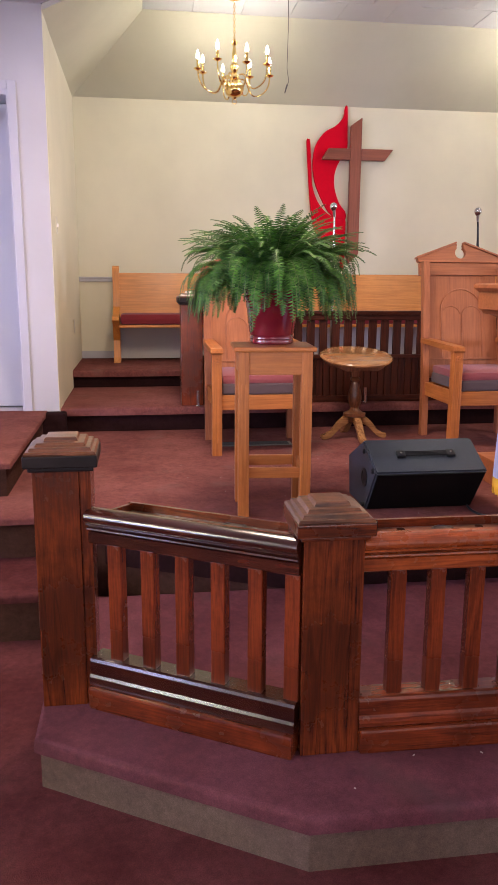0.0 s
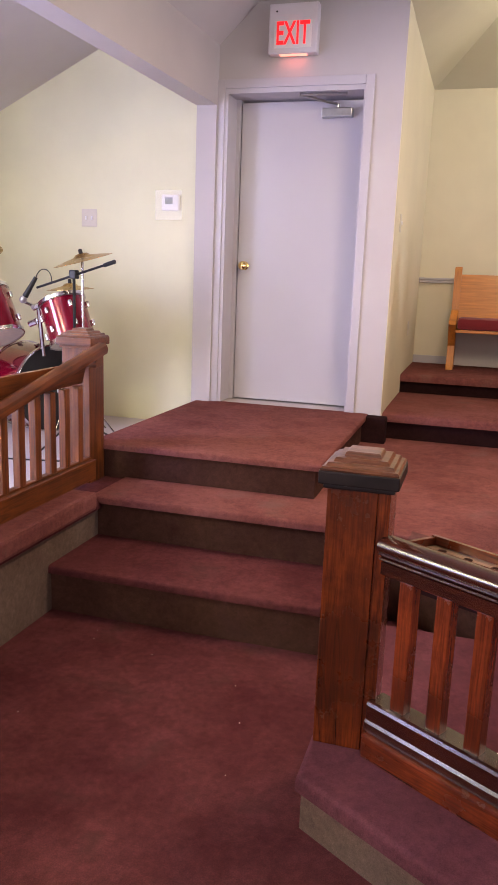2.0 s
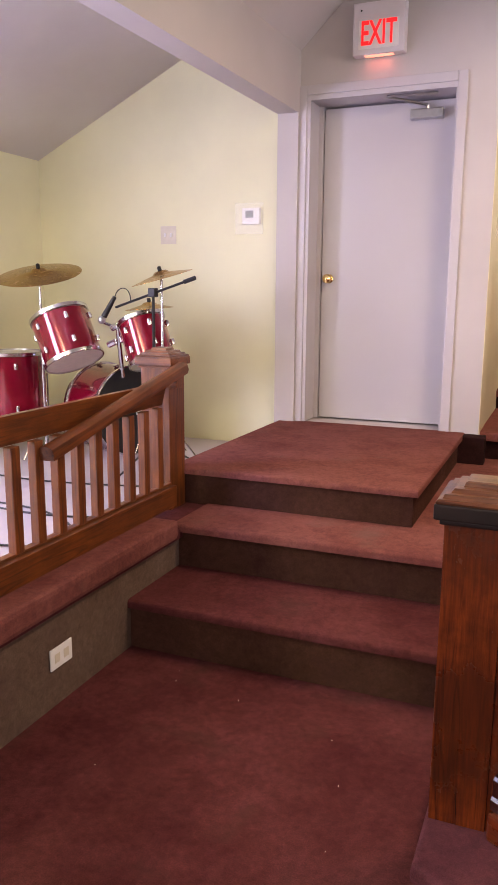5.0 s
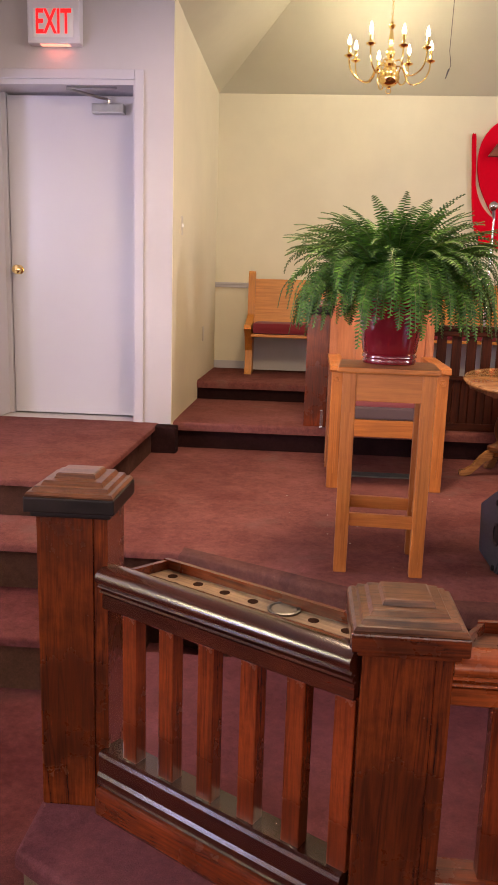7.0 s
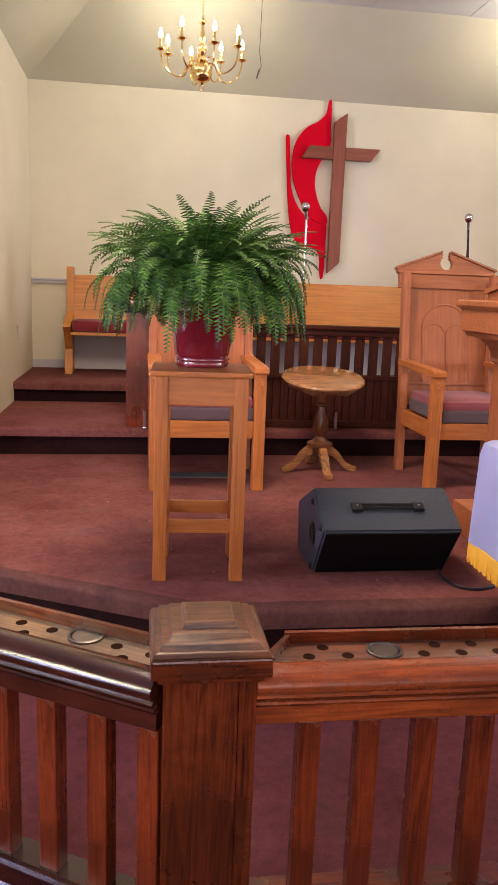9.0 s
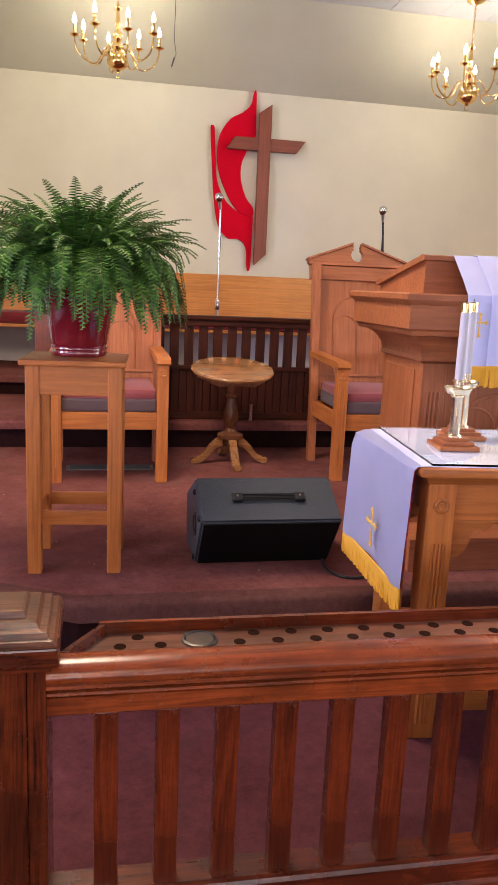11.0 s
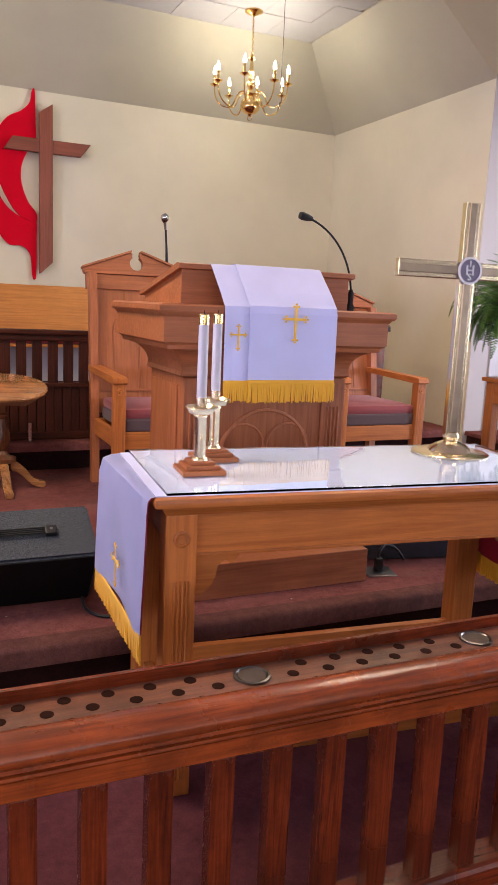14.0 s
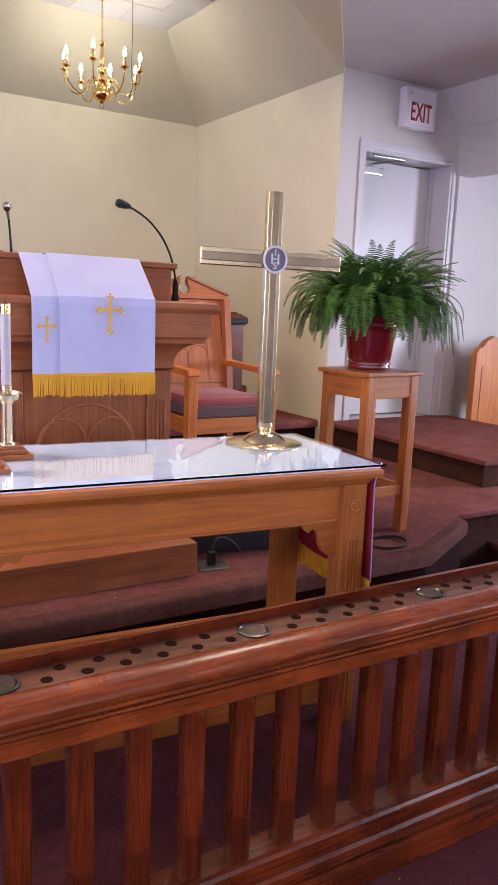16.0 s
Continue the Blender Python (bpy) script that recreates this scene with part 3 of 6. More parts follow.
# ---- windows of the aisles (out of view, they light the place) ----
for k, wy in enumerate(WINDOW_Y):
    for s, x in ((0, -3.42), (1, mx(-3.42))):
        w = tagged(new("window_%d" % (2 * k + s + 1)), "white framed aisle window", "window", "", "structure")
        bm = B()
        for a, b, c, d in ((wy - 0.5, wy + 0.5, 0.85, 0.90), (wy - 0.5, wy + 0.5, 2.20, 2.25), (wy - 0.5, wy - 0.455, 0.90, 2.20), (wy + 0.455, wy + 0.5, 0.90, 2.20), (wy - 0.455, wy + 0.455, 1.53, 1.57)):
            box(bm, x - 0.03, x + 0.03, a, b, c, d)
        part("window_frame", bm, TRIM, w)
        pane = part("pane", box(B(), x - 0.003, x + 0.003, wy - 0.455, wy + 0.455, 0.90, 2.20), GLASS, w)
        pane.visible_shadow = False

# ---- the communion rail ----
POST0, POST1 = (0.238, 2.292), (0.961, 1.945)
rail = thing("communion_rail", "dark red mahogany communion rail with cup holders and balusters", "railing")


def newel(parent, x, y, z0, ztop, cap_dark, name="newel_post", w=0.0825, mat=None, stile=0):
    """A square newel with a base, a slab and a stepped pyramid cap."""
    mat = mat or mahogany_post
    lo, hi = (-w + 0.033 if stile < 0 else -w), (w - 0.033 if stile > 0 else w)
    bm = box(B(), lo, hi, -w, w, 0, ztop - 0.075 - z0, 0.004)
    p = part(name, bm, mat("z"), parent, "square newel post with stepped cap", False, pose(x, y, z0))
    if stile:
        lo, hi = sorted((stile * (w - 0.0328), stile * w))
        part("stile", box(B(), lo, hi, -w + 0.004, w, 0, ztop - 0.075 - z0, 0.003), mat("z"), p, "narrow set-back stile")
    bm = box(B(), -w - 0.010, w + 0.010, -w - 0.010, w + 0.010, ztop - 0.089 - z0, ztop - 0.076 - z0, 0.004)
    box(bm, -w - 0.022, w + 0.022, -w - 0.022, w + 0.022, ztop - 0.076 - z0, ztop - 0.040 - z0, 0.004)
    part("cap_slab", bm, plain("black_stain", (0.012, 0.007, 0.006), 0.4, vary=0.5, size=12.0, spec=0.25) if cap_dark else mat("x"), p, "dark cap slab" if cap_dark else "moulded cap slab")
    bm = B()
    rings = []
    for r, d in ((w + 0.018, 0.042), (w + 0.019, 0.036), (w + 0.014, 0.030), (w + 0.006, 0.029), (w + 0.002, 0.020), (w - 0.010, 0.019), (w - 0.016, 0.009), (w - 0.034, 0.008), (w - 0.038, -0.002), (w - 0.042, -0.004)):
        rings.append([bm.verts.new((sx * r, sy * r, ztop - d - z0)) for sx, sy in ((-1, -1), (1, -1), (1, 1), (-1, 1))])
    for lo, hi in zip(rings, rings[1:]):
        for j in range(4):
            bm.faces.new((lo[j], lo[(j + 1) % 4], hi[(j + 1) % 4], hi[j]))
    bm.faces.new(rings[-1])
    bm.faces.new(rings[0][::-1])
    part("cap_pyramid", bm, wood("worn_cap", (0.036, 0.009, 0.0035), (0.23, 0.082, 0.034), 0.32, "x", 1.6, 0.6, 0.5), p, "stepped cap with worn pale edges")
    return p


newel(rail, *POST0, ZK, 0.969, True, stile=1)
newel(rail, *POST1, ZK, 0.850, False, stile=1)
newel(rail, mx(POST0[0]), POST0[1], ZK, 0.969, True, stile=-1)
newel(rail, mx(POST1[0]), POST1[1], ZK, 0.850, False, stile=-1)

# profile of the top rail, across it: u towards the nave is negative
FRONT = [(0.046, 0.660), (-0.015, 0.660), (-0.019, 0.664), (-0.019, 0.696), (-0.013, 0.698), (-0.013, 0.700), (-0.024, 0.702), (-0.028, 0.705), (-0.027, 0.710), (-0.018, 0.712), (-0.018, 0.715), (-0.030, 0.717), (-0.035, 0.721), (-0.030, 0.726),
         (-0.038, 0.730), (-0.043, 0.739), (-0.041, 0.750), (-0.031, 0.760), (-0.012, 0.766), (0.010, 0.765), (0.030, 0.757), (0.042, 0.743), (0.046, 0.728), (0.046, 0.700)]
ROWS_V = (0.092, 0.130, 0.167)      # three staggered rows of holes, of which the front one hides behind the moulding
Z_SHELF, V_LIP = 0.714, 0.188


def rail_run(a, b, trims, balusters, cups, pale):
    """One straight run of rail from post face a to post face b (plan points on the balusters' axis)."""
    a, b = Vector((*a, 0)), Vector((*b, 0))
    L = (b - a).length
    ang = math.degrees(math.atan2(b.y - a.y, b.x - a.x))
    m = pose(a.x, a.y, 0, 0, 0, ang)
    part("top_rail", prism(B(), FRONT, 0, L, "x"), mahogany_gloss("x") if pale else mahogany_bright("x"), rail, "moulded top rail with worn gloss varnish", True, m)
    # shelf with flat dark discs for the communion glass holes, and steel cup recesses
    s0, s1, z0, z1 = 0.040, V_LIP - (0.020 if pale else 0.0), Z_SHELF - 0.014, Z_SHELF
    e0, e1 = trims
    shelf_wood = wood("pale_shelf_wood", (0.17, 0.085, 0.045), (0.42, 0.26, 0.15), 0.35, "x", 1.0, 0.5, 0.3) if pale else wood("cup_shelf_wood", (0.075, 0.027, 0.015), (0.25, 0.100, 0.055), 0.30, "x", 1.0, 0.5, 0.3)
    shelf = part("cup_shelf", prism(B(), [(0.003, s0), (L - 0.003, s0), (L - e1, s1), (e0, s1)], z0, z1), shelf_wood, rail, "drilled shelf for communion glasses", False, m)
    pitch = 0.0793
    hole = None
    ring0 = None
    for u in cups:
        if ring0 is None:
            bm = lathe(B(), [(0.037, z1), (0.037, z1 + 0.004), (0.032, z1 + 0.005), (0.029, z1 + 0.0015), (0.028, z1)], 28, cap=False)
            ring0 = part("cup_recess", bm, plain("worn_steel", (0.14, 0.13, 0.12), 0.34, 1.0), shelf, "round steel cup recess", True, pose(u, 0.145, 0))
            bm = lathe(B(), [(0.028, z1 + 0.0015), (0.028, z1 + 0.003)], 24)
            part("recess_floor", bm, plain("recess_grey", (0.15, 0.12, 0.10), 0.35, 0.8, vary=0.2), ring0)
        else:
            o = again(ring0, pose(u, 0.145, 0), shelf)
            again(ring0.children[0], Matrix.Identity(4), o)
    for row, v in enumerate((0.100, 0.138) if pale else ROWS_V):
        u = (cups[0] if cups else 0.3) % pitch + (0.0 if row == 1 else 0.45 * pitch)
        while u < L:
            slope = (v - s0) / (s1 - s0)
            clear = e0 * slope + 0.020 < u < L - e1 * slope - 0.020
            if clear and all(abs(u - c) > 0.050 for c in cups):
                if hole is None:
                    # Capped disc on the shelf; the hole's inner shade is painted as its colour.
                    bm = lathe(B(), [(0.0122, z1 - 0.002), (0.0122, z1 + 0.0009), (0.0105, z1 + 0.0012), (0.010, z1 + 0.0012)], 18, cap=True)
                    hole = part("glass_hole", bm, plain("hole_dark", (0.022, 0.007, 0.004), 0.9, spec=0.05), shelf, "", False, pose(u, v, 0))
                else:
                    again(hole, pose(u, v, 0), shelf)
            u += pitch
    bm = prism(B(), [(e0 - 0.003, s1), (L - e1 + 0.003, s1), (L - e1, s1 + 0.012), (e0, s1 + 0.012)], Z_SHELF - 0.034, Z_SHELF + 0.024)
    part("back_lip", bm, mahogany("x"), rail, "thin raised lip", False, m)
    for x0, x1 in ((0.0, e0), (L, L - e1)):
        bm = B()
        d = 0.012 if x1 > x0 else -0.012
        prism(bm, [(x0, 0.05), (x0 + d, 0.05), (x1 + d, s1), (x1, s1)], Z_SHELF - 0.014, Z_SHELF + 0.022)
        part("end_lip", bm, mahogany("x"), rail, "", False, m)
    # bottom rail with its rounded front, and the broader base board under it
    nose = [(0.034, 0.208), (0.034, 0.302), (-0.024, 0.302), (-0.032, 0.299), (-0.036, 0.291), (-0.036, 0.250), (-0.041, 0.242), (-0.043, 0.230), (-0.041, 0.218), (-0.036, 0.212)]
    part("bottom_rail", prism(B(), nose, 0, L, "x"), mahogany_gloss("x") if pale else mahogany("x"), rail, "scuffed bottom rail", False, m)
    part("base_board", box(B(), 0, L, -0.052, 0.050, ZK, 0.213, 0.008), mahogany("x"), rail, "chipped base board", False, m)
    part("carpet_edge_strip", box(B(), 0.01, min(L - 0.01, 1.05), 0.051, 0.130, ZK - 0.002, ZK + 0.005, 0.001), plain("bare_strip", (0.30, 0.27, 0.19), 0.8, vary=0.2), rail, "pale bare strip behind the balusters", False, m)
    bal = None
    for u in balusters(L):
        if bal is None:
            bal = part("baluster", box(B(), -0.0215, 0.0215, -0.0175, 0.0175, 0.300, 0.664, 0.003), mahogany("z"), rail, "", False, m @ pose(u, 0, 0))
        else:
            again(bal, m @ pose(u, 0, 0), rail)


w = 0.0825
ya, yb = 1.900, 1.864              # the long run stands slightly out of square
xs = POST1[0] + w
rail_run((xs, ya), (mx(POST1[0]) - w, yb), (0.09, 0.09), lambda L: [1.1455 - xs + 0.1108 * k for k in range(int((L - 0.11) / 0.1108) + 1)], [x - xs for x in (1.330, 2.040, 2.586, 3.114, 3.650)], False)
d0, d1 = Vector((0.318, 2.228)), Vector((0.878, 1.886))
rail_run(tuple(d0), tuple(d1), (0.025, 0.09), lambda L: [0.084 + 0.1118 * k for k in range(5)] + [L - 0.018], [0.395], True)
rail_run((mx(d1.x), d1.y), (mx(d0.x), d0.y), (0.09, 0.03), lambda L: [0.018] + [L - 0.084 - 0.1118 * k for k in range(5)], [0.265], True)
# ---- plant stands and ferns ----


def plant_stand(m):
    st = thing("plant_stand", "tall square orange oak plant stand on the stage carpet", "stand", m, "plant stands")
    part("tabletop", box(B(), -0.182, 0.176, -0.168, 0.168, 0.742, 0.762, 0.006), oak("x"), st)
    leg = None
    for sx in (-1, 1):
        for sy in (-1, 1):
            p = pose(sx * 0.138, sy * 0.128, 0)
            if leg is None:
                bm = box(B(), -0.024, 0.024, -0.024, 0.024, 0, 0.742, 0.004)
                leg = part("leg", bm, oak("z"), st, "fluted square leg", False, p)
                for dx in (-0.009, 0.009):
                    part("flute", box(B(), dx - 0.0035, dx + 0.0035, -0.0248, -0.0235, 0.03, 0.60), oak("z"), leg)
            else:
                o = again(leg, p, st)
                for c in leg.children:
                    again(c, Matrix.Identity(4), o)
    for sy in (-1, 1):
        part("apron", box(B(), -0.125, 0.125, sy * 0.138 - 0.010, sy * 0.138 + 0.010, 0.642, 0.742, 0.003), oak("x"), st)
        part("stretcher", box(B(), -0.125, 0.125, sy * 0.128 - 0.010, sy * 0.128 + 0.010, 0.178, 0.226, 0.003), oak("x"), st)
    for sx in (-1, 1):
        part("apron", box(B(), sx * 0.148 - 0.010, sx * 0.148 + 0.010, -0.112, 0.112, 0.642, 0.742, 0.003), oak("y"), st)
        part("stretcher", box(B(), sx * 0.138 - 0.010, sx * 0.138 + 0.010, -0.112, 0.112, 0.178, 0.226, 0.003), oak("y"), st)
    return st


def fern(m, seed, n=440, spread=1.0):
    rnd = random.Random(seed)
    f = thing("potted_fern", "lush green fern in a glossy oxblood pot on a stand", "plant", m, "potted ferns")
    part("pot", lathe(B(), [(0.070, 0), (0.086, 0.003), (0.089, 0.012), (0.086, 0.022), (0.090, 0.026), (0.090, 0.034), (0.086, 0.040), (0.090, 0.050), (0.104, 0.170), (0.106, 0.190),
                            (0.111, 0.196), (0.112, 0.212), (0.108, 0.218), (0.111, 0.226), (0.112, 0.240), (0.106, 0.245), (0.098, 0.238), (0.096, 0.22)], 40), POT, f, "oxblood glazed pot with ringed rim", True, Matrix.Diagonal((1.12, 1.12, 1.0, 1.0)))
    part("soil", lathe(B(), [(0.097, 0.205), (0.097, 0.220), (0.05, 0.228)], 24), plain("potting_soil", (0.03, 0.02, 0.013), 0.95), f, "dark potting soil")
    for k in range(n):
        az = 2 * math.pi * (k * 0.381966 + rnd.uniform(-0.06, 0.06))
        q = rnd.random()
        if k % 2:      # upper fronds: rise and bend over, a broad dome
            elev = radians(80 - 30 * q)
            L = spread * rnd.uniform(0.37, 0.47)
            droop = rnd.uniform(0.8, 1.75)
            r0 = 0.01 + 0.06 * q
        else:              # lower fronds: arch over the rim and hang
            elev = radians(rnd.uniform(30, 66))
            L = spread * rnd.uniform(0.33, 0.49)
            droop = rnd.uniform(2.2, 3.6)
            r0 = 0.05 + 0.05 * q
        p = Vector((r0 * math.cos(az), r0 * math.sin(az), 0.215))
        steps = 36
        pts, dirs = [p.copy()], []
        a = elev
        for s in range(steps):
            a = max(a - droop * (s / steps) ** 1.1 * 2.3 / steps, radians(-80))
            d = Vector((math.cos(a) * math.cos(az), math.cos(a) * math.sin(az), math.sin(a)))
            az += rnd.uniform(-0.025, 0.025)
            p = p + d * (L / steps)
            pts.append(p.copy())
            dirs.append(d)
        low = min(v.z for v in pts)
        if low < -0.03 and math.hypot(pts[-1].x, pts[-1].y) < 0.24:
            pts = [v for v in pts if v.z > 0.02 or math.hypot(v.x, v.y) > 0.24] or pts[:6]
        bm = B()
        tilt = rnd.uniform(-0.35, 0.35)
        m_pts = len(pts)
        for s in range(4, m_pts - 1):
            t = s / m_pts
            d = (pts[s + 1] - pts[s]).normalized()
            side = d.cross(Vector((0, 0, 1)))
            side = side.normalized() if side.length > 0.05 else Vector((-math.sin(az), math.cos(az), 0))
            nrm = side.cross(d).normalized()
            side = (side * math.cos(tilt) + nrm * math.sin(tilt)).normalized()
            wlen = 0.047 * spread * max(0.06, 1.0 - t ** 2.4) ** 0.8 * min(1.0, t * 4 + 0.2)
            for sg in (-1, 1):
                base = pts[s].lerp(pts[s + 1], 0.25 if sg < 0 else 0.75)
                tip = base + (side * sg * 0.97 + d * rnd.uniform(0.10, 0.30) - Vector((0, 0, 0.05 + 0.16 * rnd.random()))).normalized() * wlen * rnd.uniform(0.85, 1.1)
                wd = d * (0.0040 * spread)
                up = nrm * 0.0020
                q0, q1 = base.lerp(tip, 0.12), base.lerp(tip, 0.66)
                v = [bm.verts.new(c) for c in (base, q0 - wd + up, q1 - wd * 0.72 + up, tip, q1 + wd * 0.60 + up, q0 + wd * 0.95 + up)]
                bm.faces.new(v)
        if len(bm.faces) == 0:
            bm.free()
            continue
        fr_ob = part("frond", bm, LEAF, f)
        sb = tube(B(), pts[::3] + [pts[-1]], 0.0013, 4)
        part("stem", sb, LEAF_STEM, fr_ob)
    return f


plant_stand(pose(1.060, 3.42, ZS, 0, 0, -4))
plant_stand(pose(4.085, 3.43, ZS, 0, 0, 5))
fern(pose(1.064, 3.47, ZS + 0.762), 3)
fern(pose(4.095, 3.46, ZS + 0.762, 0, 0, 40), 11, 380, 0.98)

# ---- pulpit chairs ----


def arch_line(bm, x0, x1, z0, rise, y, th=0.006):
    """A raised round-arched bead."""
    xm, r = (x0 + x1) / 2, (x1 - x0) / 2
    pts = [(x0, y, z0)] + [(xm - r * math.cos(math.pi * k / 14), y, z0 + rise + r * math.sin(math.pi * k / 14)) for k in range(15)] + [(x1, y, z0)]
    tube(bm, pts, th, 6)


def pulpit_chair(m, tall, label):
    ch = thing("pulpit_chair", label, "chair", m, "pulpit chairs")
    W, H = 0.300, tall
    leg = None
    for sx in (-1, 1):
        p = pose(sx * (W - 0.030), -0.025, 0)
        bm = box(B(), -0.030, 0.030, -0.030, 0.030, 0, 0.618, 0.004)
        leg = part("front_leg", bm, oak("z"), ch, "square fluted front leg with a rosette", False, p)
        bm = lathe(B(), [(0.020, 0), (0.020, 0.004), (0.015, 0.005), (0.012, 0.003), (0.008, 0.003), (0.006, 0.006)], 20)
        part("rosette", bm, oak("z"), leg, "carved rosette", True, pose(0, -0.030, 0.578, 90, 0, 0))
        for dx in (-0.010, 0.0, 0.010):
            part("flute", box(B(), dx - 0.003, dx + 0.003, -0.0308, -0.0295, 0.08, 0.50), oak("z"), leg)
        bm = prism(B(), [(0.44, 0), (0.49, 0), (0.51, 0.42), (0.60, H - 0.16), (0.55, H - 0.16), (0.46, 0.42)], sx * (W - 0.022) - 0.022, sx * (W - 0.022) + 0.022, "x")
        part("back_post", bm, pulpit("z"), ch)
        bm = prism(B(), [(-0.065, 0.626), (-0.055, 0.618), (0.52, 0.638), (0.52, 0.668), (-0.03, 0.656), (-0.060, 0.650)], sx * (W - 0.028) - 0.036, sx * (W - 0.028) + 0.036, "x")
        part("armrest", bm, oak("y"), ch)
        part("side_rail", box(B(), sx * (W - 0.030) - 0.014, sx * (W - 0.030) + 0.014, 0.0, 0.46, 0.280, 0.370, 0.003), oak("y"), ch)
    part("front_rail", box(B(), -W + 0.06, W - 0.06, -0.040, -0.012, 0.280, 0.370, 0.004), oak("x"), ch)
    part("back_rail", box(B(), -W + 0.044, W - 0.044, 0.445, 0.475, 0.280, 0.370, 0.004), oak("x"), ch)
    cush = part("seat_cushion", box(B(), -W + 0.062, W - 0.062, -0.035, 0.47, 0.372, 0.440, 0.012), GREY_SIDE, ch, "slate grey cushion side")
    bm = box(B(), -W + 0.064, W - 0.064, -0.033, 0.468, 0.436, 0.490, 0.018)
    part("cushion_top", bm, MAUVE_CUSHION, cush, "faded mauve cushion top", True)
    lean = pose(0, 0.485, 0.42, -12.5, 0, 0)
    HB = (H - 0.16 - 0.42) / math.cos(radians(12.5))
    part("back_panel", box(B(), -W + 0.04, W - 0.04, 0.004, 0.022, -0.02, HB, 0.002), pulpit("z"), ch, "oak back panel with carved arches", False, lean)
    bm = B()
    arch_line(bm, -0.150, 0.150, 0.12, HB - 0.46, 0.004)
    arch_line(bm, -0.146, -0.004, 0.12, HB - 0.50, 0.004, 0.004)
    arch_line(bm, 0.004, 0.146, 0.12, HB - 0.50, 0.004, 0.004)
    part("arch_carving", bm, pulpit("z"), ch, "carved gothic arch beads", True, lean)
    part("cross_bead", box(B(), -W + 0.05, W - 0.05, -0.004, 0.006, 0.10, 0.112, 0.002), pulpit("x"), ch, "", False, lean)
    part("frieze", box(B(), -W + 0.002, W - 0.002, -0.010, 0.020, HB - 0.095, HB - 0.01, 0.003), pulpit("x"), ch, "", False, lean)
    for sx in (-1, 1):
        bm = lathe(B(), [(0.019, 0), (0.019, 0.004), (0.014, 0.005), (0.011, 0.003), (0.006, 0.006)], 20)
        part("rosette", bm, pulpit("z"), ch, "carved rosette", True, lean @ pose(sx * (W - 0.024), -0.012, HB - 0.06, 90, 0, 0))
        for dx in (-0.008, 0.002, 0.012):
            part("flute", box(B(), sx * (W - 0.024) + dx - 0.003, sx * (W - 0.024) + dx + 0.003, -0.001, 0.004, 0.12, HB - 0.12), pulpit("z"), ch, "", False, lean)
        # broken pediment half with a round notch
        n = 12
        pts = [(sx * (W + 0.012), HB), (sx * (W + 0.012), HB + 0.022), (sx * 0.030, HB + 0.122), (sx * 0.022, HB + 0.118), (sx * 0.028, HB + 0.098)]
        for k in range(n + 1):
            a = radians(60 - 150 * k / n)
            pts.append((sx * 0.040 * math.cos(a), HB + 0.060 + 0.040 * math.sin(a)))
        pts.append((0.0, HB))
        part("pediment", prism(B(), pts, -0.016, 0.020, "y"), pulpit("x"), ch, "half of the broken pediment", False, lean)
        a0, a1 = (sx * (W + 0.020), HB + 0.018), (sx * 0.028, HB + 0.124)
        part("pediment_moulding", prism(B(), [a0, a1, (a1[0], a1[1] + 0.012), (a0[0], a0[1] + 0.012)], -0.028, 0.022, "y"), pulpit("x"), ch, "", False, lean)
    part("cornice", box(B(), -W - 0.006, W + 0.006, -0.020, 0.022, HB - 0.008, HB + 0.006, 0.003), pulpit("x"), ch, "", False, lean)
    return ch


CHAIR_Y = 4.585
pulpit_chair(pose(1.190, CHAIR_Y, ZS), 1.27, "carved oak pulpit chair with a mauve seat cushion")
pulpit_chair(pose(2.695, CHAIR_Y, ZS), 1.345, "tall carved oak pulpit chair with broken pediment and mauve cushion")
pulpit_chair(pose(4.005, CHAIR_Y, ZS), 1.22, "carved oak pulpit chair with a mauve seat cushion")

# ---- round pedestal table ----
rt = thing("pedestal_table", "small round parquet-top pedestal table with turned column", "table", pose(1.897, 4.98, ZS))
TIP = Matrix.Translation((0, 0, 0.540)) @ pose(0, 0, 0, 10, 0, 0) @ Matrix.Translation((0, 0, -0.540))      # the top tips forward a little
bm = lathe(B(), [(0.02, 0.538), (0.225, 0.540), (0.240, 0.546), (0.243, 0.556), (0.236, 0.566), (0.225, 0.568), (0.01, 0.568)], 48)
part("tabletop", bm, tablewood("x"), rt, "round inlaid wooden top, tipped forward", True, TIP)
n_sc = 96
bm = B()
outer = [bm.verts.new((0.205 * math.cos(2 * math.pi * k / n_sc), 0.205 * math.sin(2 * math.pi * k / n_sc), 0.540)) for k in range(n_sc)]
low = [bm.verts.new((0.203 * math.cos(2 * math.pi * k / n_sc), 0.203 * math.sin(2 * math.pi * k / n_sc), 0.505 + 0.014 * abs(math.sin(6 * math.pi * k / n_sc)))) for k in range(n_sc)]
inner = [bm.verts.new((0.190 * math.cos(2 * math.pi * k / n_sc), 0.190 * math.sin(2 * math.pi * k / n_sc), 0.540)) for k in range(n_sc)]
for k in range(n_sc):
    j = (k + 1) % n_sc
    bm.faces.new((outer[k], outer[j], low[j], low[k]))
    bm.faces.new((low[k], low[j], inner[j], inner[k]))
part("apron", bm, darkturned("z"), rt, "scalloped apron", True, TIP)
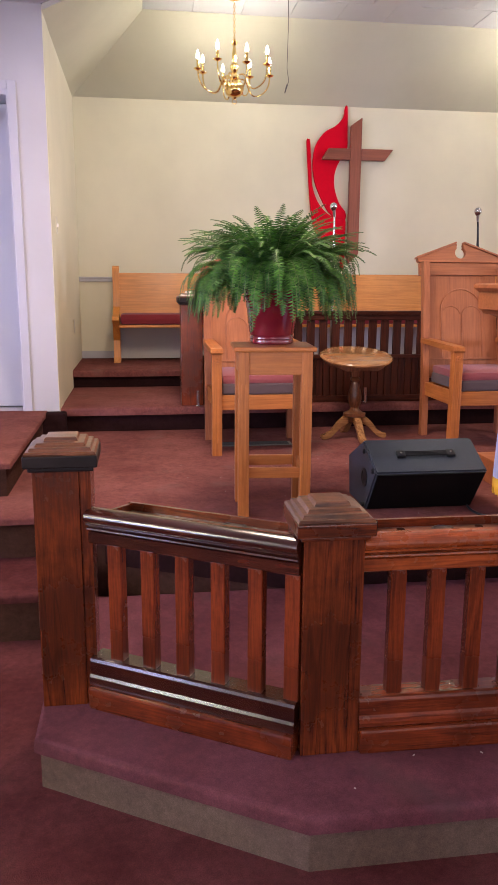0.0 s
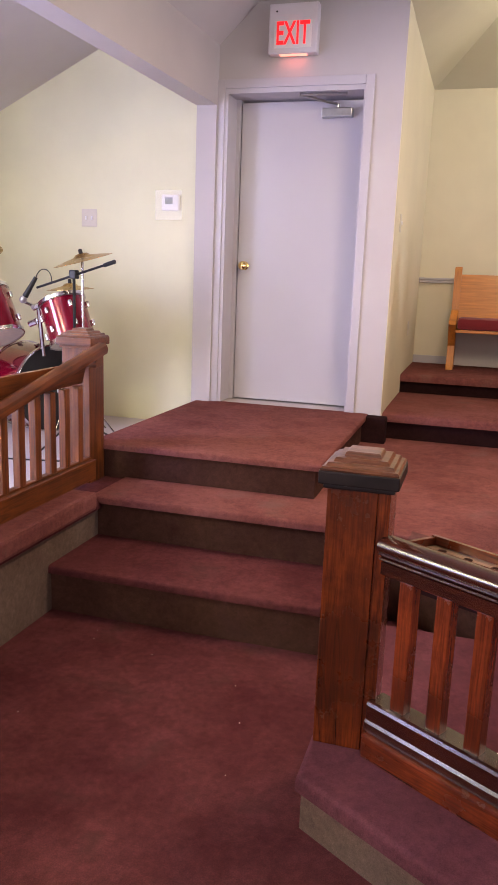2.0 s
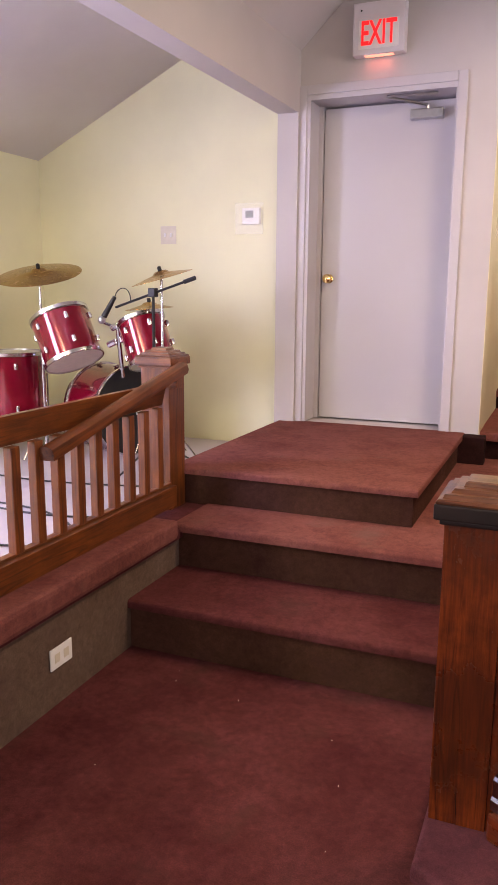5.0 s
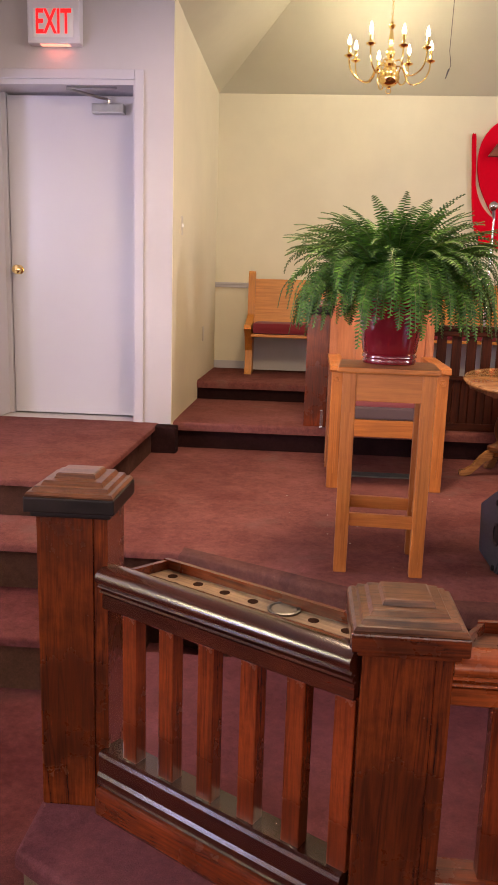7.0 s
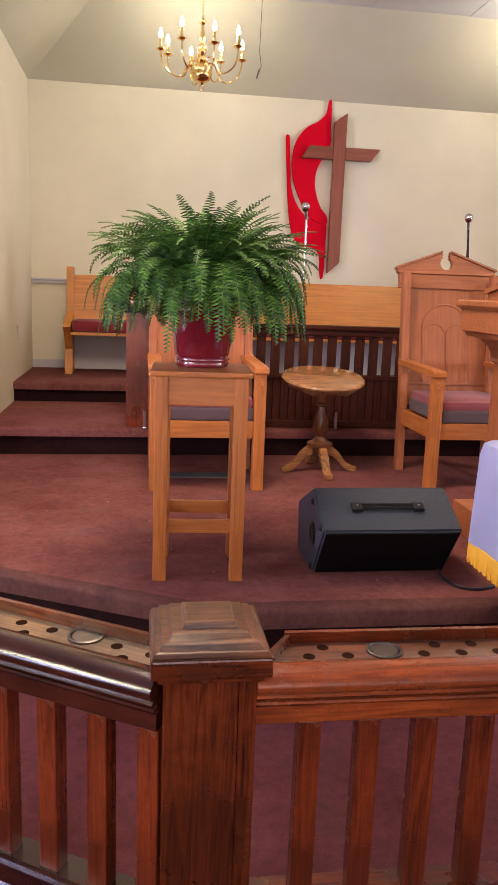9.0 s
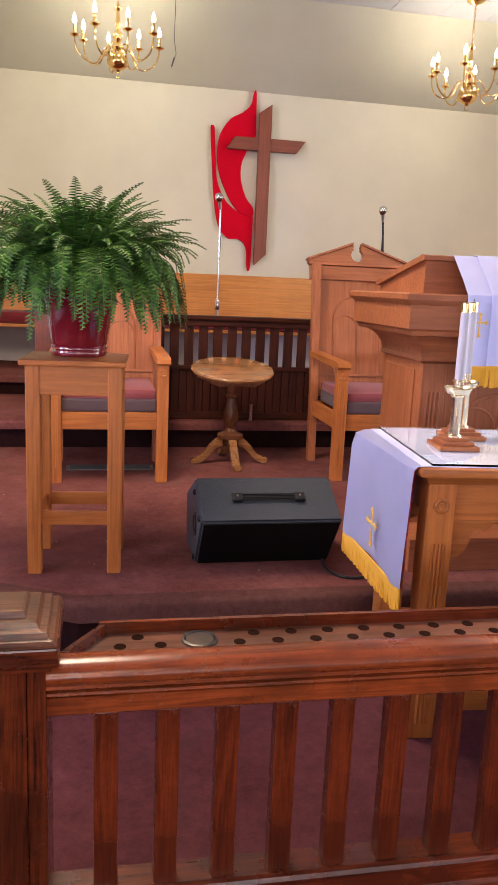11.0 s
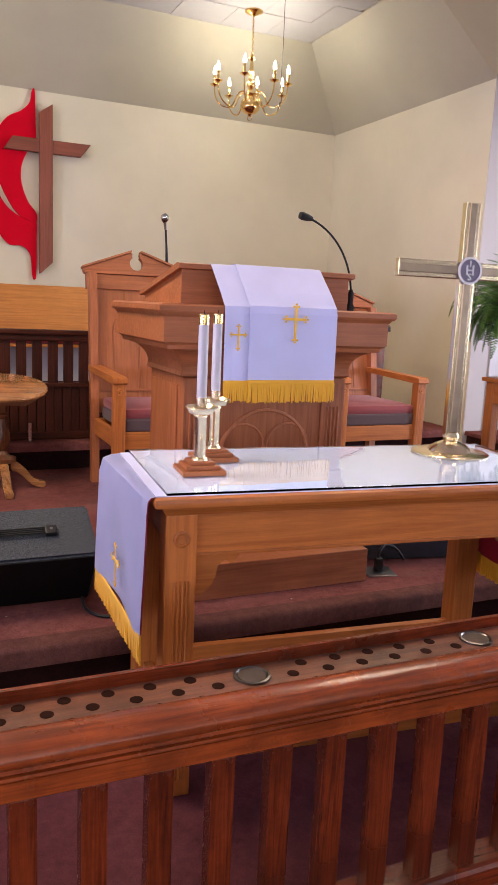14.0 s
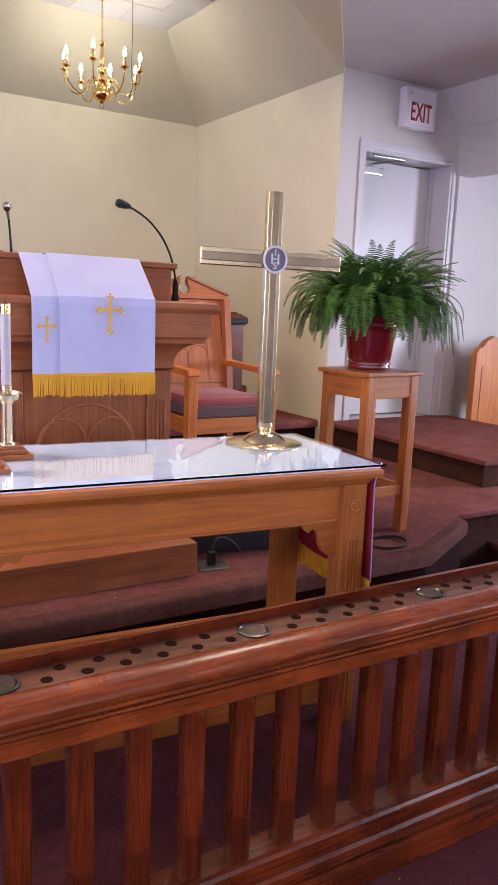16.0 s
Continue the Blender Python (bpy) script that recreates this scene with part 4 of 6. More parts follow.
part("column", lathe(B(), [(0.058, 0.150), (0.075, 0.156), (0.076, 0.176), (0.050, 0.186), (0.032, 0.200), (0.028, 0.215), (0.040, 0.235), (0.047, 0.270), (0.044, 0.310), (0.030, 0.360), (0.024, 0.390),
                           (0.034, 0.398), (0.036, 0.410), (0.024, 0.420), (0.026, 0.450), (0.038, 0.470), (0.045, 0.500), (0.06, 0.538)], 28), darkturned("z"), rt, "turned baluster column", True)
for k in range(4):
    a = 2 * math.pi * k / 4 - math.pi / 2 + 0.06
    side = [(0.045, 0.165), (0.080, 0.150), (0.120, 0.115), (0.160, 0.060), (0.205, 0.034), (0.225, 0.036), (0.232, 0.020), (0.228, 0.0), (0.196, 0.0), (0.165, 0.012), (0.125, 0.050), (0.085, 0.090), (0.045, 0.105)]
    bm = prism(B(), side, -0.022, 0.022, "y")
    bmesh.ops.bevel(bm, geom=list(bm.edges), offset=0.005, segments=2, affect="EDGES")
    part("splayed_leg", bm, tablewood("x"), rt, "curved splayed foot", True, pose(0, 0, 0, 0, 0, math.degrees(a)))

# ---- floor monitors ----


def monitor(m, label):
    s = thing("floor_monitor", label, "speaker", m, "floor monitors")
    prof = [(0.0, 0.0), (0.27, 0.0), (0.30, 0.20), (0.055, 0.318), (-0.150, 0.208)]
    bm = prism(B(), prof, -0.262, 0.262, "x")
    bmesh.ops.bevel(bm, geom=list(bm.edges), offset=0.008, segments=2, affect="EDGES")
    part("cabinet", bm, SPEAKER, s, "speckled black wedge cabinet")
    gm = pose(0, -0.075, 0.104, math.degrees(math.atan2(0.208, -0.150)), 0, 0)
    part("grille", box(B(), -0.252, 0.252, -0.120, 0.120, -0.002, 0.006, 0.002), GRILLE, s, "black front grille", False, gm)
    # strap handle on the sloping top
    ht = pose(0, -0.050, 0.263, math.degrees(math.atan2(0.110, 0.205)), 0, 0)
    bm = B()
    for k in range(4):
        box(bm, -0.105, 0.105, -0.014 + 0.008 * k, -0.009 + 0.008 * k, 0.010, 0.016, 0.002)
    h = part("handle", bm, BLACK, s, "ribbed black strap handle", False, ht)
    for sx in (-1, 1):
        part("handle_end", box(B(), sx * 0.118 - 0.020, sx * 0.118 + 0.020, -0.020, 0.020, 0.0, 0.018, 0.005), BLACK, h)
        part("screw", lathe(B(), [(0.006, 0.018), (0.005, 0.021)], 12), CHROME, h, "bright screw head", False, pose(sx * 0.118, 0, 0))
    for z, y in ((0.300, 0.03), (0.240, -0.11), (0.05, 0.02)):
        part("corner", lathe(B(), [(0.012, 0), (0.012, 0.006), (0.008, 0.010)], 10), BLACK, s, "black rubber bumper", False, pose(-0.262, y, z - 0.03, 0, -90, 0))
    part("side_grip", lathe(B(), [(0.045, 0), (0.045, 0.004), (0.034, 0.005), (0.030, 0.001)], 20), BLACK, s, "round side grip", False, pose(-0.262, 0.02, 0.15, 0, -90, 0))
    return s


monitor(pose(1.752, 3.340, ZS), "speckled black wedge floor monitor lying on the stage")
monitor(pose(3.42, 3.62, ZS, 0, 0, 168), "black floor monitor facing the pulpit")

# ---- pulpit ----
pul = thing("pulpit", "carved oak pulpit with sloping book desk and arched panels", "pulpit", pose(2.698, 3.60, ZS))


def tiered(bm, rows, x_half, y0, y1):
    """Stacked mouldings: each row is (outset, z0, outset at top, z1)."""
    for o0, z0, o1, z1 in rows:
        lo = [bm.verts.new(p) for p in ((-x_half - o0, y0 - o0, z0), (x_half + o0, y0 - o0, z0), (x_half + o0, y1 + o0, z0), (-x_half - o0, y1 + o0, z0))]
        hi = [bm.verts.new(p) for p in ((-x_half - o1, y0 - o1, z1), (x_half + o1, y0 - o1, z1), (x_half + o1, y1 + o1, z1), (-x_half - o1, y1 + o1, z1))]
        bm.faces.new(lo[::-1])
        bm.faces.new(hi)
        for j in range(4):
            bm.faces.new((lo[j], lo[(j + 1) % 4], hi[(j + 1) % 4], hi[j]))
    return bm


BX, BY0, BY1 = 0.335, -0.20, 0.20
part("plinth", box(B(), -0.42, 0.365, -0.420, 0.30, 0.0, 0.130, 0.004), pulpit("x"), pul, "broad oak plinth step")
part("body", box(B(), -BX, BX, BY0, BY1, 0.115, 0.80, 0.003), pulpit("z"), pul, "oak pulpit body")
cove = []
for k in range(8):
    a0, a1 = k / 8, (k + 1) / 8
    cove.append((0.012 + 0.082 * (1 - math.cos(a0 * math.pi / 2)), 0.795 + 0.085 * math.sin(a0 * math.pi / 2), 0.012 + 0.082 * (1 - math.cos(a1 * math.pi / 2)), 0.795 + 0.085 * math.sin(a1 * math.pi / 2)))
part("cove_moulding", tiered(B(), [(0.0, 0.770, 0.016, 0.780), (0.016, 0.780, 0.012, 0.795)] + cove, BX, BY0, BY1), pulpit("x"), pul, "curved cove moulding")
part("crown", tiered(B(), [(0.096, 0.880, 0.100, 0.895), (0.100, 0.895, 0.112, 0.905), (0.116, 0.905, 0.116, 0.992), (0.118, 0.992, 0.126, 1.004), (0.132, 1.004, 0.136, 1.012), (0.138, 1.012, 0.138, 1.030), (0.134, 1.030, 0.128, 1.036)], BX, BY0, BY1), pulpit("x"), pul, "stepped crown moulding")
desk = part("book_desk", prism(B(), [(-0.175, 1.036), (-0.175, 1.158), (0.285, 1.062), (0.285, 1.036)], -0.345, 0.345, "x"), pulpit("x"), pul, "sloping book desk")
part("desk_edge", prism(B(), [(-0.195, 1.160), (-0.195, 1.176), (-0.175, 1.180), (0.305, 1.080), (0.305, 1.062)], -0.362, 0.362, "x"), pulpit("x"), desk, "moulded desk board")
for sx in (-1, 1):
    st = part("pilaster", box(B(), sx * (BX - 0.048) - 0.050, sx * (BX - 0.048) + 0.050, BY0 - 0.014, BY0, 0.115, 0.770, 0.003), pulpit("z"), pul, "fluted pilaster")
    for dx in (-0.024, -0.008, 0.008, 0.024):
        part("flute", tube(B(), [(sx * (BX - 0.048) + dx, BY0 - 0.014, 0.16), (sx * (BX - 0.048) + dx, BY0 - 0.014, 0.66)], 0.005, 6), pulpit("z"), st)
part("front_panel", box(B(), -BX + 0.10, BX - 0.10, BY0 - 0.006, BY0, 0.115, 0.770, 0.002), pulpit("z"), pul)
bm = B()
arch_line(bm, -0.190, 0.190, 0.16, 0.30, BY0 - 0.006, 0.007)
arch_line(bm, -0.186, -0.004, 0.16, 0.345, BY0 - 0.006, 0.005)
arch_line(bm, 0.004, 0.186, 0.16, 0.345, BY0 - 0.006, 0.005)
part("arch_carving", bm, pulpit("z"), pul, "carved double arch", True)
part("side_panel", box(B(), -BX - 0.006, -BX, BY0 + 0.06, BY1 - 0.04, 0.16, 0.74, 0.002), pulpit("z"), pul)


def strip_cloth(bm, path, x0, x1, thick=0.003, n=14, ripple=0.004, phase=0.0):
    """A soft cloth strip that follows a (y, z) path, with slight ripples."""
    cols = []
    for k in range(n + 1):
        x = x0 + (x1 - x0) * k / n
        col = []
        for j, (y, z) in enumerate(path):
            amp = ripple * min(1.0, max(0, j - 2) / max(1, len(path) - 3))
            col.append((x, y - amp * (0.5 + 0.5 * math.sin(9.0 * k / n + phase)), z))
        cols.append(col)
    top = [[bm.verts.new(p) for p in col] for col in cols]
    bot = [[bm.verts.new((p[0], p[1] + thick, p[2] - thick * 0.4)) for p in col] for col in cols]
    m = len(path)
    for k in range(n):
        for j in range(m - 1):
            bm.faces.new((top[k][j], top[k + 1][j], top[k + 1][j + 1], top[k][j + 1]))
            bm.faces.new((bot[k][j], bot[k][j + 1], bot[k + 1][j + 1], bot[k + 1][j]))
    for k in range(n):
        bm.faces.new((top[k][0], bot[k][0], bot[k + 1][0], top[k + 1][0]))
        bm.faces.new((top[k][-1], top[k + 1][-1], bot[k + 1][-1], bot[k][-1]))
    for j in range(m - 1):
        bm.faces.new((top[0][j], top[0][j + 1], bot[0][j + 1], bot[0][j]))
        bm.faces.new((top[-1][j], bot[-1][j], bot[-1][j + 1], top[-1][j + 1]))
    return bm


def fringe(parent, x0, x1, y, z0, z1, seed, m=None, axis="x"):
    """Hanging gold threads under a band."""
    rnd = random.Random(seed)
    bm = box(B(), x0, x1, y - 0.003, y + 0.003, z1 - 0.012, z1, 0.001)
    x = x0
    while x < x1:
        wd = rnd.uniform(0.003, 0.005)
        sway = rnd.uniform(-0.003, 0.003)
        dy = rnd.uniform(-0.002, 0.002)
        zb = z0 + rnd.uniform(-0.004, 0.005)
        lo = [bm.verts.new((x + wd * s + sway, y + dy + t, zb)) for s, t in ((0, -0.002), (1, -0.002), (1, 0.002), (0, 0.002))]
        hi = [bm.verts.new((x + wd * s, y + t, z1 - 0.010)) for s, t in ((0, -0.002), (1, -0.002), (1, 0.002), (0, 0.002))]
        for j in range(4):
            bm.faces.new((lo[j], lo[(j + 1) % 4], hi[(j + 1) % 4], hi[j]))
        bm.faces.new(lo)
        x += wd * 1.05
    return part("fringe", bm, FRINGE, parent, "golden thread fringe", False, m)


def budded_cross(parent, cx, y, cz, h, mat, m=None):
    """A flat embroidered cross with forked ends."""
    bm = B()
    t = h * 0.036
    box(bm, cx - t, cx + t, y - 0.002, y, cz - h * 0.62, cz + h * 0.38, 0.0005)
    box(bm, cx - h * 0.34, cx + h * 0.34, y - 0.0025, y - 0.0005, cz - t, cz + t, 0.0005)
    for ex, ez, dx, dz in ((0, -0.62, 0, -1), (0, 0.38, 0, 1), (-0.34, 0, -1, 0), (0.34, 0, 1, 0)):
        px, pz = cx + ex * h, cz + ez * h
        for s in (-1, 0, 1):
            qx, qz = px + dx * h * 0.05 * (1 if s == 0 else -0.3) + dz * s * h * 0.075, pz + dz * h * 0.05 * (1 if s == 0 else -0.3) + dx * s * h * 0.075
            pts = [(qx + h * 0.036 * math.cos(a * math.pi / 3), qz + h * 0.036 * math.sin(a * math.pi / 3)) for a in range(6)]
            prism(bm, pts, y - 0.003, y, "y")
    return part("embroidered_cross", bm, mat, parent, "gold embroidered cross", False, m)


pc = thing("pulpit_scarf", "white pulpit scarf with gold cross and fringe over the book desk", "cloth", pose(2.698, 3.60, ZS))
path = [(0.10, 1.128), (-0.05, 1.160), (-0.17, 1.186), (-0.20, 1.184), (-0.225, 1.160), (-0.30, 1.090), (-0.335, 1.052), (-0.347, 1.040), (-0.352, 1.015), (-0.353, 0.95), (-0.354, 0.86), (-0.354, 0.776)]
part("cloth", strip_cloth(B(), path, -0.150, 0.200), LINEN, pc, "white linen")
part("side_fold", strip_cloth(B(), [(y + 0.004, z - 0.004) for y, z in path], -0.243, -0.140, ripple=0.003, phase=2), LINEN, pc, "narrow white fold")
fringe(pc, -0.150, 0.200, -0.356, 0.700, 0.780, 1)
fringe(pc, -0.243, -0.148, -0.352, 0.702, 0.778, 2)
budded_cross(pc, 0.026, -0.3585, 0.998, 0.122, EMBROIDERY)
budded_cross(pc, -0.193, -0.3535, 0.938, 0.080, EMBROIDERY)

# gooseneck microphone on the pulpit
gm = thing("gooseneck_microphone", "black gooseneck microphone fixed on the pulpit top", "microphone", pose(3.085, 3.47, ZS + 1.036))
part("base", lathe(B(), [(0.016, 0), (0.016, 0.02), (0.011, 0.03), (0.012, 0.07), (0.006, 0.085)], 16), BLACK, gm, "", True)
part("neck", tube(B(), bez((0, 0, 0.07), (-0.01, 0, 0.20), (-0.09, 0, 0.31), (-0.215, 0.0, 0.345), 20), 0.0042, 8), BLACK, gm, "bent black neck", True)
part("head", lathe(B(), [(0.008, -0.02), (0.014, 0.0), (0.016, 0.022), (0.013, 0.034), (0.004, 0.038)], 16), BLACK, gm, "foam head", True, pose(-0.215, 0, 0.345, 0, -80, 0))

# ---- communion table ----
tm = pose(2.632, 2.694, ZK, 0, 0, -5.5)
ct = thing("communion_table", "oak communion table with fluted legs and carved brackets", "table", tm)
TL, TD, TZ = 0.632, 0.285, 0.818
bm = box(B(), -TL, TL, -TD, TD, TZ - 0.026, TZ, 0.010)
part("tabletop", bm, oak("x"), ct, "thick oak top with rounded edge", True)
part("top_moulding", tiered(B(), [(-0.035, TZ - 0.050, -0.020, TZ - 0.026)], TL, -TD, TD), oak("x"), ct, "")
for sx in (-1, 1):
    for sy in (-1, 1):
        lx, ly = sx * (TL - 0.075), -TD + 0.070 if sy < 0 else TD - 0.120
        lg = part("leg", box(B(), lx - 0.040, lx + 0.040, ly - 0.036, ly + 0.036, 0, TZ - 0.05, 0.004), oak("z"), ct, "square fluted leg with rosette")
        if sy < 0:
            part("rosette", lathe(B(), [(0.022, 0), (0.022, 0.004), (0.017, 0.006), (0.014, 0.003), (0.010, 0.003), (0.008, 0.007), (0.002, 0.007)], 24), oak("z"), lg, "carved rosette", True, pose(lx, ly - 0.036, TZ - 0.112, 90, 0, 0))
            for dx in (-0.016, -0.005, 0.006, 0.017):
                part("flute", tube(B(), [(lx + dx, ly - 0.0360, 0.05), (lx + dx, ly - 0.0360, TZ - 0.22)], 0.0045, 6), oak("z"), lg)
for sy in (-1, 1):
    y = sy * (TD - 0.072) if sy < 0 else TD - 0.121
    part("apron", box(B(), -TL + 0.115, TL - 0.115, y - 0.014, y + 0.014, TZ - 0.160, TZ - 0.05, 0.002), oak("x"), ct, "long apron")
    part("apron_bead", box(B(), -TL + 0.115, TL - 0.115, y - 0.019, y + 0.019, TZ - 0.166, TZ - 0.157, 0.003), oak("x"), ct)
    for sx in (-1, 1):
        pts = [(sx * (TL - 0.115), TZ - 0.160), (sx * (TL - 0.115), TZ - 0.275)]
        for k in range(1, 8):
            a = k / 7 * math.pi / 2
            pts.append((sx * (TL - 0.115 - 0.062 * math.sin(a)), TZ - 0.275 + 0.072 * (1 - math.cos(a))))
        pts += [(sx * (TL - 0.185), TZ - 0.190), (sx * (TL - 0.200), TZ - 0.182), (sx * (TL - 0.215), TZ - 0.192), (sx * (TL - 0.228), TZ - 0.182), (sx * (TL - 0.245), TZ - 0.160)]
        part("bracket", prism(B(), pts, y - 0.010, y + 0.010, "y"), oak("x"), ct, "scrolled corner bracket")
for sx in (-1, 1):
    x = sx * (TL - 0.075)
    part("end_apron", box(B(), x - 0.012, x + 0.012, -TD + 0.106, TD - 0.106, TZ - 0.160, TZ - 0.05, 0.002), oak("y"), ct)
    part("end_stretcher", box(B(), x - 0.014, x + 0.014, -TD + 0.106, TD - 0.106, 0.095, 0.200, 0.003), oak("y"), ct)
part("front_stretcher", box(B(), -TL + 0.115, TL - 0.115, -TD + 0.056, -TD + 0.084, 0.075, 0.180, 0.003), oak("x"), ct, "stretcher between the front legs")
part("back_stretcher", box(B(), -TL + 0.115, TL - 0.115, TD - 0.135, TD - 0.107, 0.110, 0.222, 0.003), oak("x"), ct, "stretcher between the back legs")

# runner over the table, with its lining
rn = thing("table_runner", "white table runner with crimson lining and gold fringe", "cloth", tm)
part("top_cloth", box(B(), -TL + 0.004, TL - 0.004, -TD + 0.020, TD - 0.012, TZ + 0.001, TZ + 0.004), LINEN, rn, "white linen on the tabletop")


def hang(sx):
    """One hanging end: rounded over the table edge, swaying a little."""
    bm = B()
    n, rows = 18, [(-0.01, 0.003), (0.006, 0.000), (0.014, -0.010), (0.016, -0.05), (0.017, -0.12), (0.019, -0.20), (0.021, -0.28), (0.022, -0.355)]
    y0, y1 = -TD + 0.020, TD - 0.012
    grid = []
    for k in range(n + 1):
        y = y0 + (y1 - y0) * k / n
        col = []
        for j, (dx, dz) in enumerate(rows):
            rip = 0.010 * (j / len(rows)) ** 1.5 * math.sin(7.5 * k / n + 0.8) + (0.040 * k / n * min(1.0, j / 2.5) if sx < 0 else -0.036 * min(1.0, j / 3))
            col.append(bm.verts.new((sx * (TL + dx + rip), y, TZ + dz)))
        grid.append(col)
    for k in range(n):
        for j in range(len(rows) - 1):
            bm.faces.new((grid[k][j], grid[k + 1][j], grid[k + 1][j + 1], grid[k][j + 1]))
    return bm


for sx in (-1, 1):
    outer_bm = hang(sx)
    ret = bmesh.ops.solidify(outer_bm, geom=list(outer_bm.faces), thickness=0.0015)
    o = part("hanging_end", outer_bm, LINEN, rn, "hanging white linen end", True)
    lin = hang(sx)
    for v in lin.verts:
        v.co.x -= sx * 0.0045
    bmesh.ops.solidify(lin, geom=list(lin.faces), thickness=0.001)
    part("lining", lin, LINING, o, "crimson lining", True)
    fringe(o, -TD + 0.020, TD - 0.012, 0.0, TZ - 0.425, TZ - 0.350, 5 + sx, pose(sx * (TL + (0.046 if sx < 0 else -0.014)), 0, 0, 0, 0, 90 + (4.2 if sx < 0 else 0)))
    budded_cross(o, 0.02, 0.0, TZ - 0.235, 0.11, EMBROIDERY, pose(sx * (TL + (0.052 if sx < 0 else -0.008)), 0, 0, 0, 0, sx * 90 + (4.2 if sx < 0 else 0)))

gl = part("glass_cover", box(B(), -TL + 0.030, TL + 0.012, -TD + 0.012, TD - 0.012, TZ + 0.006, TZ + 0.012, 0.001), GLASS)
gl.matrix_basis = tm
gl.visible_shadow = False
tagged(gl, "clear glass sheet covering the communion table", "glass sheet")
ZG = ZK + TZ + 0.012

# ---- candlesticks and altar cross ----


def candlestick(x, y, rz):
    c = thing("candlestick", "brass altar candlestick with white candle on a wooden foot", "candlestick", pose(x, y, ZG, 0, 0, rz), "altar candlesticks")
    bm = B()
    for r, z0, z1 in ((0.060, 0, 0.013), (0.047, 0.013, 0.024), (0.034, 0.024, 0.034)):
        box(bm, -r, r, -r, r, z0, z1, 0.003)
    part("foot", bm, pulpit("x"), c, "stepped wooden foot")
    part("stem", lathe(B(), [(0.024, 0.034), (0.023, 0.038), (0.0165, 0.042), (0.0165, 0.150), (0.020, 0.155), (0.019, 0.160)], 24), GOLD, c, "fluted brass stem", True)
    part("drip_pan", lathe(B(), [(0.018, 0.156), (0.034, 0.162), (0.041, 0.176), (0.043, 0.178), (0.041, 0.181), (0.032, 0.170), (0.016, 0.172)], 28), GOLD, c, "brass drip pan", True)
    part("socket", lathe(B(), [(0.0155, 0.168), (0.0155, 0.204), (0.0140, 0.204)], 20), GOLD, c, "", True)
    cd = part("candle", lathe(B(), [(0.0138, 0.200), (0.0136, 0.398)], 20), CANDLE, c, "white candle tube", True)
    part("follower", lathe(B(), [(0.0145, 0.396), (0.0150, 0.422), (0.011, 0.425), (0.004, 0.425)], 20), BRASS, cd, "brass follower", True)
    part("wick", tube(B(), [(0, 0, 0.424), (0.001, 0.001, 0.434)], 0.0012, 6), BLACK, cd)


candlestick(2.166, 2.690, -5)
candlestick(2.266, 2.842, -3)

ac = thing("altar_cross", "polished brass altar cross on a round base", "cross", pose(3.080, 2.775, ZG, 0, 0, -6))
part("base", lathe(B(), [(0.125, 0.0), (0.126, 0.004), (0.118, 0.007), (0.072, 0.010), (0.066, 0.018), (0.052, 0.030), (0.028, 0.040), (0.012, 0.044)], 44), GOLD, ac, "round brass base", True)
part("knop", lathe(B(), [(0.008, 0.036), (0.022, 0.042), (0.028, 0.056), (0.022, 0.070), (0.010, 0.075)], 24), GOLD, ac, "", True)


BRONZE = plain("dark_bronze_band", (0.42, 0.33, 0.24), 0.30, 1.0, vary=0.15, size=14.0)


def brass_bar(name, x0, x1, z0, z1, along, label):
    """A flat bar with a bright rib on each side and a darker middle band."""
    bar = part(name, box(B(), x0, x1, -0.011, 0.011, z0, z1, 0.003), GOLD, ac, label)
    if along == "z":
        c = (x0 + x1) / 2
        part("middle_band", box(B(), c - 0.013, c + 0.013, -0.015, 0.015, z0 + 0.006, z1 - 0.003, 0.002), BRONZE, bar, "darker middle band")
    else:
        c = (z0 + z1) / 2
        part("middle_band", box(B(), x0 + 0.003, x1 - 0.003, -0.0148, 0.0148, c - 0.013, c + 0.013, 0.002), BRONZE, bar, "darker middle band")


brass_bar("upright", -0.027, 0.027, 0.060, 0.797, "z", "ridged brass upright")
for sx in (-1, 1):
    lo, hi = sorted((sx * 0.030, sx * 0.248))
    brass_bar("arm", lo, hi, 0.562, 0.616, "x", "ridged brass arm")
md = part("medallion", lathe(B(), [(0.040, 0.0), (0.042, 0.004), (0.040, 0.007), (0.036, 0.006), (0.035, 0.003)], 32), plain("medallion_violet", (0.22, 0.20, 0.27), 0.4), ac, "round medallion with white letters", True, pose(0, -0.016, 0.589, 90, 0, 0))
part("medallion_rim", lathe(B(), [(0.036, 0.004), (0.043, 0.004), (0.043, 0.0075), (0.036, 0.0075)], 32, cap=False), PLASTIC_WHITE, md, "white rim")


def letters(name, text, size, m, mat, parent, label, depth=0.002, squeeze=1.0, bold=0.0):
    cu = bpy.data.curves.new(name, "FONT")
    cu.body, cu.size, cu.extrude, cu.align_x, cu.align_y = text, size, depth, "CENTER", "CENTER"
    cu.offset = bold
    tmp = bpy.data.objects.new(name, cu)
    scene.collection.objects.link(tmp)
    me = bpy.data.meshes.new_from_object(tmp.evaluated_get(bpy.context.evaluated_depsgraph_get()))
    bpy.data.objects.remove(tmp)
    me.transform(Matrix.Diagonal((squeeze, 1, 1, 1)))
    me.materials.clear()
    me.materials.append(mat)
    ob = new(name, me)
    ob.parent = parent
    ob.matrix_basis = m
    if label:
        ob["label"] = label
    return ob


